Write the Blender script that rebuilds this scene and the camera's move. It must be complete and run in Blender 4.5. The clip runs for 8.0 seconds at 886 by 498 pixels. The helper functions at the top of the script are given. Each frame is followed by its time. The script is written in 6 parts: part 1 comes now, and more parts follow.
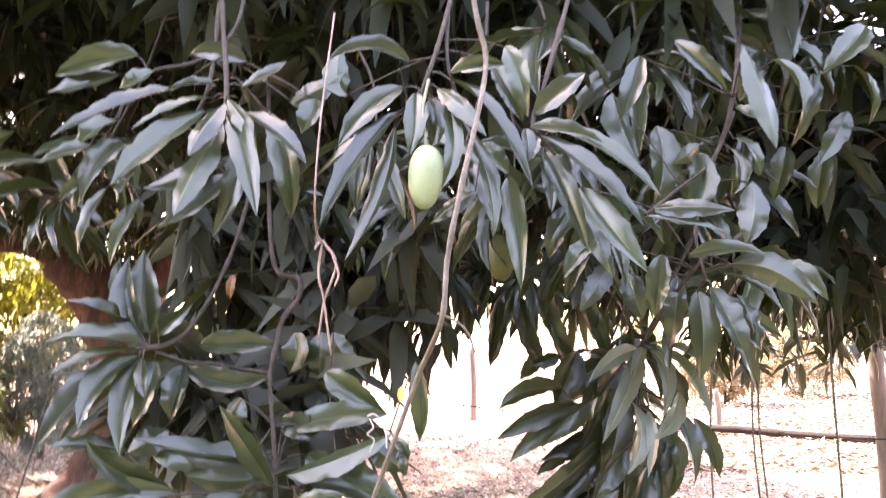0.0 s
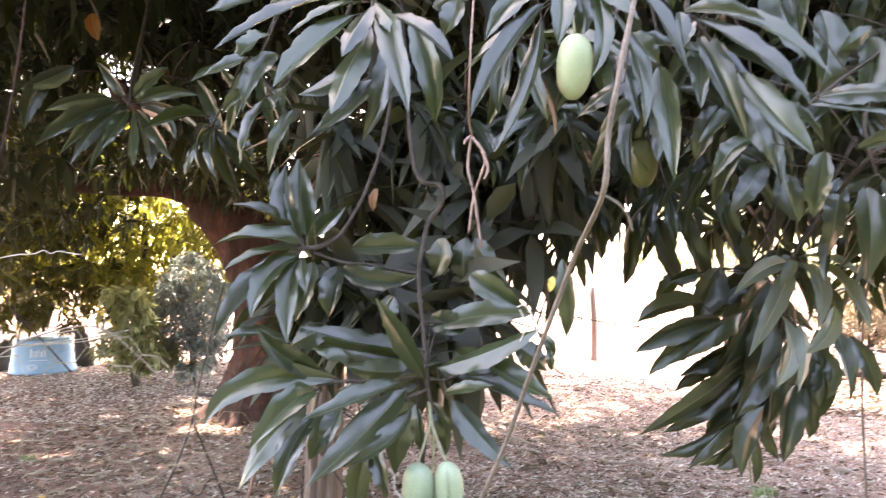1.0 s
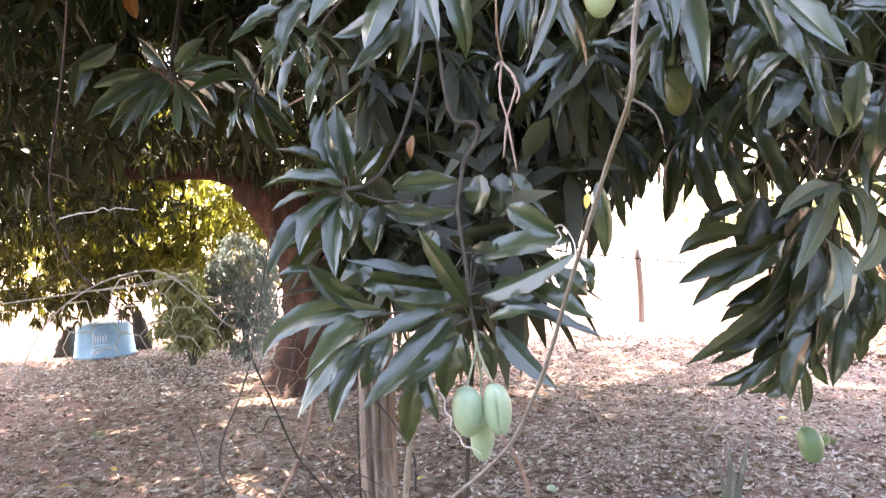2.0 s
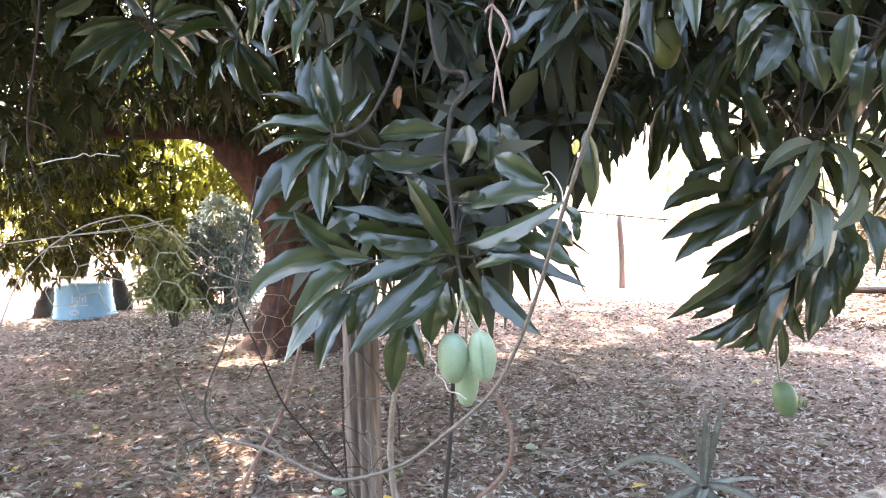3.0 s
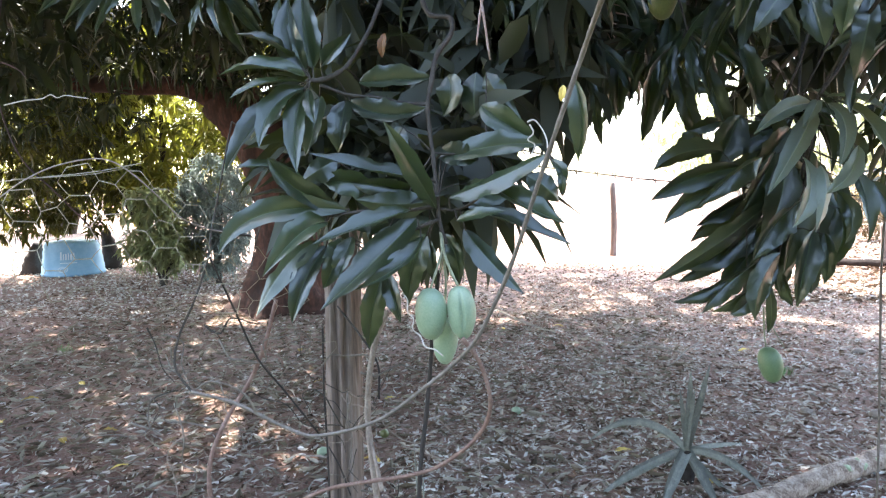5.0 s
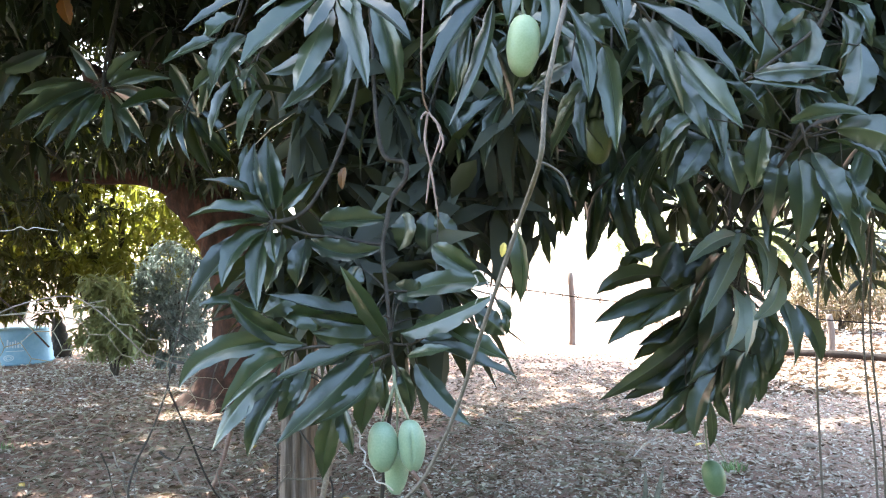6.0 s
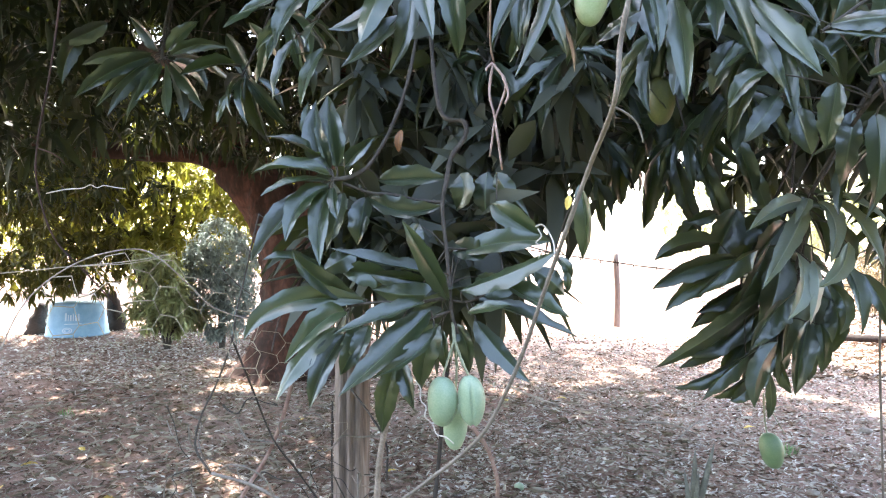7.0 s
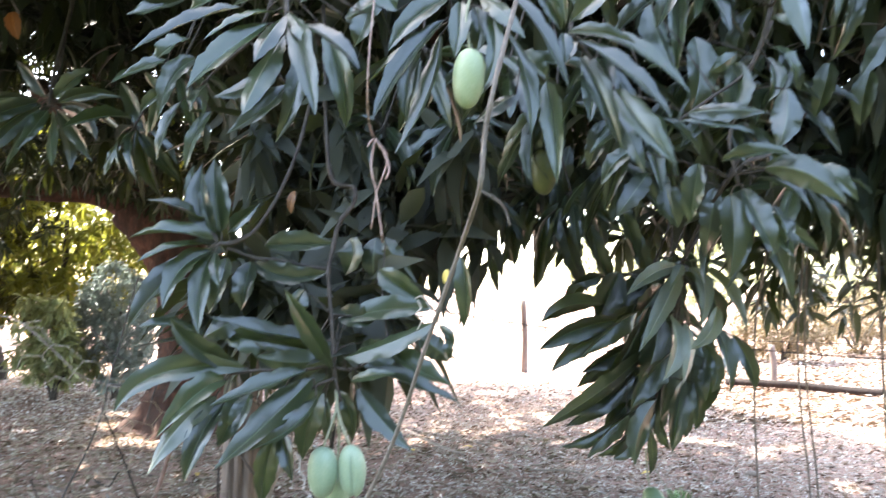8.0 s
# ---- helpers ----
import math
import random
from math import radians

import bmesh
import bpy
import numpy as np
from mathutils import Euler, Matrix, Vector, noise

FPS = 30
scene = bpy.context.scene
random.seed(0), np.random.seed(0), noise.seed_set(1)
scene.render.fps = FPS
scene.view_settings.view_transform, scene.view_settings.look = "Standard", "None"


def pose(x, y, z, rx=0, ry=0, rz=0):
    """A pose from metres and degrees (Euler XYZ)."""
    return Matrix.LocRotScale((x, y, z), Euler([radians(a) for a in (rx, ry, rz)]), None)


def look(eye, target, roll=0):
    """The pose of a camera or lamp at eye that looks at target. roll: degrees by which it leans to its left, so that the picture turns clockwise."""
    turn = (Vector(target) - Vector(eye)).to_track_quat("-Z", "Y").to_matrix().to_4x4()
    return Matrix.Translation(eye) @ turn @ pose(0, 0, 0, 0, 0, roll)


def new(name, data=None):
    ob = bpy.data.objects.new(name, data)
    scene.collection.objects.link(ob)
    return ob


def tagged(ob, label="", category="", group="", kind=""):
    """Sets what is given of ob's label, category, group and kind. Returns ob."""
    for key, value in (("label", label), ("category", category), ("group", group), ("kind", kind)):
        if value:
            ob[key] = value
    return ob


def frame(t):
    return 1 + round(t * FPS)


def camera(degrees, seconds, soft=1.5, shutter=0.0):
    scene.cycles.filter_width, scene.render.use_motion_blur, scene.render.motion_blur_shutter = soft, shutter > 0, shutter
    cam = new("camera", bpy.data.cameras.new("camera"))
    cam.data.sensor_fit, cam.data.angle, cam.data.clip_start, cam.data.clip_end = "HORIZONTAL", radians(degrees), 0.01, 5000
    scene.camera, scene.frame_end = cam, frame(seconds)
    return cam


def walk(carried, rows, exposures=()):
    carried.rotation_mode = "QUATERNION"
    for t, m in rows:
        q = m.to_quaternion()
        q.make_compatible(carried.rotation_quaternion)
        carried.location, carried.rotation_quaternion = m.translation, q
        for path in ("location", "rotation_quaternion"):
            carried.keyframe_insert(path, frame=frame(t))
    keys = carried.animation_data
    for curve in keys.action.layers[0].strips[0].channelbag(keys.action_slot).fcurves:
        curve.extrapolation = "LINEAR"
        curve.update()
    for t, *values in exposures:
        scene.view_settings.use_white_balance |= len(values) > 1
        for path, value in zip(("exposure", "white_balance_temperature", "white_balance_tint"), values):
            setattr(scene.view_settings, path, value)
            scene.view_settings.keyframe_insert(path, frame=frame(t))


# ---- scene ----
cam = camera(64.7, 8.0, soft=1.15, shutter=0.45)
PATH = [
    (0, (0.506, 0.687, 2.029), (0.385, 2.67, 2.255), -0.3),
    (0.2, (0.508, 0.704, 2.028), (0.367, 2.692, 2.195), 1.5),
    (0.5, (0.488, 0.695, 2.01), (0.254, 2.675, 2.157), 0.0),
    (1, (0.453, 0.672, 1.944), (0.003, 2.62, 2.013), -0.3),
    (1.5, (0.443, 0.647, 1.917), (-0.105, 2.57, 1.978), -2.4),
    (2, (0.465, 0.636, 1.861), (-0.103, 2.553, 1.858), -3.2),
    (2.2, (0.464, 0.634, 1.845), (-0.060, 2.552, 1.810), -3.2),
    (3.3, (0.454, 0.632, 1.817), (-0.065, 2.559, 1.683), -2.3),
    (3.5, (0.463, 0.641, 1.806), (-0.039, 2.57, 1.641), -2.2),
    (4, (0.475, 0.652, 1.786), (0.002, 2.582, 1.561), -2.1),
    (4.2, (0.474, 0.652, 1.789), (-0.016, 2.577, 1.558), -2.2),
    (5.3, (0.465, 0.694, 1.807), (-0.035, 2.625, 1.657), -0.9),
    (5.5, (0.488, 0.677, 1.854), (0.042, 2.624, 1.776), -0.0),
    (6, (0.508, 0.607, 1.907), (0.11, 2.567, 1.942), -0.8),
    (6.5, (0.492, 0.595, 1.88), (0.033, 2.541, 1.866), -1.0),
    (7, (0.47, 0.601, 1.856), (-0.045, 2.533, 1.841), -0.3),
    (7.5, (0.489, 0.601, 1.856), (0.074, 2.557, 1.883), 0.2),
    (8, (0.532, 0.592, 1.906), (0.26, 2.57, 2.015), 0.2),
]
walk(cam, [(t, look(eye, target, roll)) for t, eye, target, roll in PATH], exposures=[(0.0, 4.37, 8870, 32), (0.5, 4.12, 8770, 29), (1.5, 4.13, 8370, 23), (2.0, 4.11, 8050, 22), (2.5, 4.01, 7770, 18), (3.5, 3.89, 7470, 13), (4.2, 3.78, 7270, 11), (5.5, 3.52, 6820, 6), (6.0, 3.62, 6870, 3), (6.5, 3.85, 6970, 9), (7.0, 3.92, 7170, 11), (8.0, 3.85, 7270, 10)])

# ---- world, sun and exposure ----
SUN_EL, SUN_AZ = 56.0, -52.0          # degrees; azimuth from straight ahead, minus is to the left
world = bpy.data.worlds.new("sky")
scene.world = world
world.use_nodes = True
wn = world.node_tree.nodes
sky = wn.new("ShaderNodeTexSky")
sky.sky_type, sky.sun_disc = "NISHITA", False
sky.sun_elevation, sky.sun_rotation = radians(SUN_EL), radians(SUN_AZ)
sky.dust_density, sky.air_density = 2.2, 1.0
wn["Background"].inputs["Strength"].default_value = 0.15
world.node_tree.links.new(sky.outputs[0], wn["Background"].inputs["Color"])
sun = new("sun", bpy.data.lights.new("sun", "SUN"))
sun.data.energy, sun.data.angle, sun.data.color = 2.8, radians(0.55), (1.0, 0.985, 0.97)
sun_way = Vector((math.sin(radians(SUN_AZ)) * math.cos(radians(SUN_EL)), math.cos(radians(SUN_AZ)) * math.cos(radians(SUN_EL)), math.sin(radians(SUN_EL))))
sun.matrix_world = look(sun_way * 60, (0, 0, 0))


# ---- materials ----
def nodes_of(name):
    m = bpy.data.materials.new(name)
    m.use_nodes = True
    return m, m.node_tree.nodes, m.node_tree.links, m.node_tree.nodes["Principled BSDF"]


def ramp(n, stops):
    r = n.new("ShaderNodeValToRGB")
    e = r.color_ramp.elements
    while len(e) < len(stops):
        e.new(0.5)
    for k, (at, c) in enumerate(stops):
        e[k].position, e[k].color = at, (*c, 1)
    return r


def noise_node(n, l, scale, detail=6.0, coords="Object", stretch=(1, 1, 1), rough=0.6):
    c, mp, t = n.new("ShaderNodeTexCoord"), n.new("ShaderNodeMapping"), n.new("ShaderNodeTexNoise")
    mp.inputs["Scale"].default_value = stretch
    t.inputs["Scale"].default_value, t.inputs["Detail"].default_value, t.inputs["Roughness"].default_value = scale, detail, rough
    l.new(c.outputs[coords], mp.inputs[0])
    l.new(mp.outputs[0], t.inputs["Vector"])
    return t


def mix_colour(n, l, a, b, fac, mode="MIX"):
    m = n.new("ShaderNodeMix")
    m.data_type, m.blend_type = "RGBA", mode
    for sock, v in ((m.inputs[0], fac), (m.inputs[6], a), (m.inputs[7], b)):
        if isinstance(v, (int, float)):
            sock.default_value = v
        elif isinstance(v, tuple):
            sock.default_value = (*v, 1)
        else:
            l.new(v, sock)
    return m.outputs[2]


def surface(name, stops, scale, rough=0.85, bump=0.5, depth=0.01, stretch=(1, 1, 1), fine=6.0, metal=0.0, vary=0.0, coords="Object"):
    """Two scales of noise drive the colour along stops and the relief; vary shifts the value from piece to piece."""
    m, n, l, p = nodes_of(name)
    a, b = noise_node(n, l, scale, 8.0, coords, stretch), noise_node(n, l, scale * fine, 4.0, coords, stretch)
    s = n.new("ShaderNodeMath")
    s.operation = "MULTIPLY_ADD"
    s.inputs[1].default_value = 0.45
    l.new(b.outputs[0], s.inputs[0])
    k = n.new("ShaderNodeMath")
    k.operation = "MULTIPLY"
    k.inputs[1].default_value = 0.6
    l.new(a.outputs[0], k.inputs[0])
    l.new(k.outputs[0], s.inputs[2])
    value = s.outputs[0]
    if vary:
        o, ad = n.new("ShaderNodeObjectInfo"), n.new("ShaderNodeMath")
        ad.operation = "MULTIPLY_ADD"
        ad.inputs[1].default_value = vary
        l.new(o.outputs["Random"], ad.inputs[0])
        l.new(value, ad.inputs[2])
        value = ad.outputs[0]
    r = ramp(n, stops)
    l.new(value, r.inputs[0])
    l.new(r.outputs[0], p.inputs["Base Color"])
    bp = n.new("ShaderNodeBump")
    bp.inputs["Strength"].default_value, bp.inputs["Distance"].default_value = bump, depth
    l.new(s.outputs[0], bp.inputs["Height"])
    l.new(bp.outputs[0], p.inputs["Normal"])
    p.inputs["Roughness"].default_value, p.inputs["Metallic"].default_value = rough, metal
    return m


def leaf_surface(name, dark, light, through_colour, translucent=0.3, rough=0.42, island=False, spots=0.0, veins=True, stops=None):
    """Waxy leaf: colour varies from leaf to leaf, pale midrib and side veins, dusty film, some light passes through."""
    m, n, l, p = nodes_of(name)
    rnd = n.new("ShaderNodeNewGeometry").outputs["Random Per Island"] if island else n.new("ShaderNodeObjectInfo").outputs["Random"]
    r = ramp(n, stops or [(0.0, dark), (0.75, light), (1.0, tuple(1.25 * c for c in light))])
    l.new(rnd, r.inputs[0])
    colour = r.outputs[0]
    dust = noise_node(n, l, 9.0 if island else 14.0, 5.0)
    dr = ramp(n, [(0.45, (0, 0, 0)), (0.75, (0.16, 0.16, 0.16))])
    l.new(dust.outputs[0], dr.inputs[0])
    colour = mix_colour(n, l, colour, (0.045, 0.054, 0.046), dr.outputs[0])
    if veins:
        uv, sep = n.new("ShaderNodeUVMap"), n.new("ShaderNodeSeparateXYZ")
        l.new(uv.outputs[0], sep.inputs[0])
        off = n.new("ShaderNodeMath")
        off.operation = "SUBTRACT"
        off.inputs[1].default_value = 0.5
        l.new(sep.outputs[0], off.inputs[0])
        ab = n.new("ShaderNodeMath")
        ab.operation = "ABSOLUTE"
        l.new(off.outputs[0], ab.inputs[0])
        rib = ramp(n, [(0.0, (1, 1, 1)), (0.028, (0.7, 0.7, 0.7)), (0.05, (0, 0, 0))])
        l.new(ab.outputs[0], rib.inputs[0])
        run = n.new("ShaderNodeMath")
        run.operation = "MULTIPLY_ADD"
        run.inputs[1].default_value = -0.22
        l.new(ab.outputs[0], run.inputs[0])
        l.new(sep.outputs[1], run.inputs[2])
        sn = n.new("ShaderNodeMath")
        sn.operation = "MULTIPLY"
        sn.inputs[1].default_value = 120.0
        l.new(run.outputs[0], sn.inputs[0])
        sw = n.new("ShaderNodeMath")
        sw.operation = "SINE"
        l.new(sn.outputs[0], sw.inputs[0])
        vr = ramp(n, [(0.75, (0, 0, 0)), (1.0, (0.09, 0.09, 0.09))])
        l.new(sw.outputs[0], vr.inputs[0])
        colour = mix_colour(n, l, colour, tuple(1.5 * c + 0.015 for c in light), vr.outputs[0])
        colour = mix_colour(n, l, colour, tuple(1.5 * c + 0.02 for c in light), rib.outputs[0])
        bp = n.new("ShaderNodeBump")
        bp.inputs["Strength"].default_value, bp.inputs["Distance"].default_value = 0.35, 0.0012
        bp.invert = True
        mx = n.new("ShaderNodeMath")
        mx.operation = "MAXIMUM"
        l.new(rib.outputs[0], mx.inputs[0])
        l.new(vr.outputs[0], mx.inputs[1])
        l.new(mx.outputs[0], bp.inputs["Height"])
        l.new(bp.outputs[0], p.inputs["Normal"])
    if spots:
        sp = noise_node(n, l, 42.0, 3.0)
        sr = ramp(n, [(0.62, (0, 0, 0)), (0.70, (spots, spots, spots))])
        l.new(sp.outputs[0], sr.inputs[0])
        colour = mix_colour(n, l, colour, (0.09, 0.055, 0.03), sr.outputs[0])
    l.new(colour, p.inputs["Base Color"])
    p.inputs["Roughness"].default_value, p.inputs["IOR"].default_value, p.inputs["Specular IOR Level"].default_value = rough, 1.5, 0.9 if veins else 0.2
    t, mxs = n.new("ShaderNodeBsdfTranslucent"), n.new("ShaderNodeMixShader")
    t.inputs["Color"].default_value = (*through_colour, 1)
    mxs.inputs[0].default_value = translucent
    l.new(p.outputs[0], mxs.inputs[1])
    l.new(t.outputs[0], mxs.inputs[2])
    l.new(mxs.outputs[0], n["Material Output"].inputs["Surface"])
    return m


LEAF = leaf_surface("mango_leaf", (0.013, 0.021, 0.010), (0.032, 0.046, 0.019), (0.12, 0.18, 0.02), 0.08, 0.28, spots=0.3)
# paler copy of the mango leaf: sky light on one whorl put into the colour
SKYLIT_LEAF = leaf_surface("skylit_mango_leaf", (0.115, 0.138, 0.112), (0.195, 0.222, 0.185), (0.30, 0.38, 0.10), 0.25, 0.38, spots=0.2)
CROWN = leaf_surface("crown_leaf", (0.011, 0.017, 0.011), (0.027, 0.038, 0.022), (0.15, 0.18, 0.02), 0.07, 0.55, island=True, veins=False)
# lighter copy of crown_leaf: fill light in the shade put into the colour
LIT_CROWN = leaf_surface("lit_crown_leaf", (0.034, 0.037, 0.030), (0.070, 0.074, 0.056), (0.15, 0.18, 0.02), 0.08, 0.42, island=True, veins=False)
CURTAIN = leaf_surface("curtain_leaf", (0.018, 0.022, 0.009), (0.045, 0.050, 0.017), (0.24, 0.23, 0.03), 0.18, 0.5, island=True, veins=False)
FAR_CROWN = leaf_surface("far_crown_leaf", (0.06, 0.08, 0.022), (0.12, 0.14, 0.04), (0.40, 0.41, 0.06), 0.40, 0.5, island=True, veins=False)
BUSH = leaf_surface("silver_bush_leaf", (0.12, 0.155, 0.15), (0.26, 0.31, 0.30), (0.32, 0.40, 0.34), 0.25, 0.5, island=True, veins=False)
# leaf colour washed out to carry the bright haze over the field
FAR_HAZED = leaf_surface("hazed_far_leaf", (0.20, 0.23, 0.13), (0.36, 0.38, 0.24), (0.6, 0.62, 0.35), 0.40, 0.5, island=True, veins=False)
SAPLING = leaf_surface("olive_leaf", (0.09, 0.105, 0.055), (0.23, 0.26, 0.14), (0.45, 0.48, 0.2), 0.3, 0.45, island=True, veins=False)
DRYBUSH = leaf_surface("dry_bush_leaf", (0.11, 0.08, 0.05), (0.21, 0.165, 0.105), (0.3, 0.24, 0.12), 0.2, 0.6, island=True, veins=False)
LITTER = leaf_surface("litter_leaf", (0.085, 0.050, 0.036), (0.66, 0.555, 0.46), (0.2, 0.14, 0.08), 0.1, 0.75, island=True, veins=False, stops=[(0.0, (0.045, 0.024, 0.017)), (0.45, (0.18, 0.115, 0.082)), (0.7, (0.45, 0.375, 0.31)), (1.0, (0.87, 0.825, 0.76))])
OLIVE_LITTER = leaf_surface("olive_litter_leaf", (0.1, 0.08, 0.05), (0.48, 0.42, 0.30), (0.2, 0.16, 0.08), 0.1, 0.7, island=True, veins=False, stops=[(0.0, (0.085, 0.060, 0.040)), (0.5, (0.225, 0.188, 0.142)), (1.0, (0.52, 0.47, 0.385))])
PALE_LITTER = leaf_surface("pale_litter_leaf", (0.3, 0.25, 0.2), (0.66, 0.58, 0.5), (0.2, 0.14, 0.08), 0.1, 0.75, island=True, veins=False, stops=[(0.0, (0.30, 0.21, 0.16)), (0.45, (0.60, 0.525, 0.455)), (0.8, (0.86, 0.82, 0.765)), (1.0, (0.88, 0.85, 0.80))])
YELLOW = leaf_surface("yellow_leaf", (0.42, 0.26, 0.05), (0.62, 0.45, 0.10), (0.6, 0.4, 0.05), 0.2, 0.6)
DYING = leaf_surface("dying_leaf", (0.17, 0.062, 0.015), (0.26, 0.105, 0.024), (0.45, 0.16, 0.02), 0.2, 0.6)
BARK = surface("mango_bark", [(0.30, (0.012, 0.006, 0.005)), (0.5, (0.044, 0.018, 0.012)), (0.62, (0.095, 0.037, 0.025)), (0.8, (0.17, 0.088, 0.063))], 3.0, 0.9, 0.9, 0.03, (1, 1, 0.35))
TWIG = surface("twig_bark", [(0.35, (0.024, 0.018, 0.014)), (0.55, (0.055, 0.043, 0.034)), (0.75, (0.12, 0.10, 0.08))], 30.0, 0.8, 0.5, 0.002)
TWIG_GREEN = surface("green_stalk", [(0.35, (0.17, 0.18, 0.105)), (0.7, (0.33, 0.33, 0.22))], 40.0, 0.55, 0.2, 0.001)
VINE = surface("vine_bark", [(0.32, (0.082, 0.064, 0.052)), (0.55, (0.168, 0.138, 0.114)), (0.75, (0.27, 0.235, 0.205))], 35.0, 0.85, 0.5, 0.002)
VINE_RED = surface("red_vine_bark", [(0.35, (0.11, 0.062, 0.048)), (0.55, (0.21, 0.125, 0.098)), (0.75, (0.34, 0.25, 0.21))], 30.0, 0.85, 0.5, 0.002)
DEAD_STALK = surface("dead_stalk", [(0.35, (0.20, 0.12, 0.10)), (0.55, (0.33, 0.22, 0.19)), (0.75, (0.46, 0.36, 0.33))], 50.0, 0.75, 0.3, 0.001)
TENDRIL = surface("pale_tendril", [(0.35, (0.36, 0.30, 0.25)), (0.7, (0.58, 0.52, 0.46))], 60.0, 0.7, 0.3, 0.001)
POSTWOOD = surface("weathered_post", [(0.36, (0.06, 0.044, 0.036)), (0.46, (0.14, 0.102, 0.083)), (0.58, (0.22, 0.165, 0.138)), (0.75, (0.34, 0.285, 0.25))], 34.0, 0.9, 1.0, 0.012, (1, 1, 0.06), 3.0)
PALE_STEM = surface("pale_stem_bark", [(0.32, (0.13, 0.095, 0.075)), (0.55, (0.27, 0.21, 0.17)), (0.75, (0.40, 0.34, 0.29))], 35.0, 0.85, 0.6, 0.002)
WIRE = surface("weathered_wire", [(0.35, (0.22, 0.18, 0.12)), (0.7, (0.44, 0.38, 0.28))], 60.0, 0.6, 0.2, 0.0005, metal=0.2)
RUSTWIRE = surface("rusty_wire", [(0.35, (0.014, 0.010, 0.009)), (0.7, (0.045, 0.032, 0.026))], 60.0, 0.8, 0.3, 0.0005)
MANGO = surface("mango_skin", [(0.30, (0.20, 0.285, 0.185)), (0.52, (0.27, 0.355, 0.24)), (0.75, (0.36, 0.425, 0.30))], 22.0, 0.42, 0.12, 0.0008, fine=14.0)
MANGO_PALE = surface("yellow_green_mango_skin", [(0.30, (0.225, 0.285, 0.155)), (0.52, (0.30, 0.36, 0.205)), (0.75, (0.38, 0.42, 0.265))], 22.0, 0.42, 0.12, 0.0008, fine=14.0)
# darker copy of mango_skin, with the shade round the single fruit in its colour
MANGO_SHADED = surface("shaded_green_mango_skin", [(0.30, (0.075, 0.125, 0.058)), (0.52, (0.115, 0.175, 0.085)), (0.75, (0.165, 0.22, 0.115))], 22.0, 0.42, 0.12, 0.0008, fine=14.0)
MANGO_DULL = surface("ripening_mango_skin", [(0.30, (0.05, 0.06, 0.018)), (0.55, (0.09, 0.095, 0.028)), (0.75, (0.13, 0.12, 0.04))], 18.0, 0.45, 0.12, 0.0008, fine=14.0)
TANK = surface("sun_faded_blue_plastic", [(0.30, (0.17, 0.34, 0.50)), (0.55, (0.25, 0.44, 0.60)), (0.8, (0.38, 0.55, 0.68))], 1.6, 0.5, 0.1, 0.004)
TANK_MARK = surface("white_print", [(0.3, (0.55, 0.64, 0.72)), (0.7, (0.70, 0.76, 0.82))], 6.0, 0.6, 0.0)
STUMP = surface("charred_stump", [(0.35, (0.018, 0.014, 0.012)), (0.7, (0.06, 0.045, 0.038))], 5.0, 0.95, 0.9, 0.03)
REDPOST = surface("red_brown_post", [(0.32, (0.10, 0.076, 0.066)), (0.55, (0.17, 0.132, 0.115)), (0.8, (0.27, 0.225, 0.205))], 6.0, 0.85, 0.5, 0.01, (1, 1, 0.2))
EDGING = surface("brown_edging_beam", [(0.32, (0.008, 0.005, 0.004)), (0.55, (0.018, 0.011, 0.009)), (0.8, (0.05, 0.035, 0.029))], 4.0, 0.9, 0.7, 0.02)
LOGWOOD = surface("fallen_log_bark", [(0.36, (0.07, 0.046, 0.034)), (0.47, (0.22, 0.155, 0.12)), (0.58, (0.40, 0.315, 0.255)), (0.72, (0.55, 0.47, 0.40))], 16.0, 0.95, 0.9, 0.012, (1, 1, 1), 5.0)
LOGEND = surface("pale_broken_wood", [(0.35, (0.22, 0.18, 0.15)), (0.7, (0.46, 0.41, 0.36))], 30.0, 0.9, 0.6, 0.004)
LICHEN = surface("green_grey_lichen", [(0.35, (0.20, 0.25, 0.14)), (0.55, (0.34, 0.40, 0.25)), (0.75, (0.46, 0.48, 0.38))], 40.0, 0.95, 0.8, 0.004)
BROM = surface("bromeliad_leaf", [(0.32, (0.13, 0.13, 0.105)), (0.55, (0.225, 0.225, 0.185)), (0.8, (0.42, 0.39, 0.32))], 20.0, 0.55, 0.3, 0.001)
STONE = surface("pale_stone", [(0.32, (0.15, 0.12, 0.10)), (0.7, (0.33, 0.285, 0.245))], 14.0, 0.9, 0.6, 0.006)
STICK = surface("dead_stick", [(0.32, (0.08, 0.06, 0.048)), (0.55, (0.18, 0.145, 0.12)), (0.8, (0.34, 0.30, 0.26))], 16.0, 0.9, 0.5, 0.002, vary=0.3)
GRASS = surface("green_grass_blade", [(0.3, (0.10, 0.20, 0.06)), (0.7, (0.22, 0.34, 0.14))], 30.0, 0.6, 0.1)


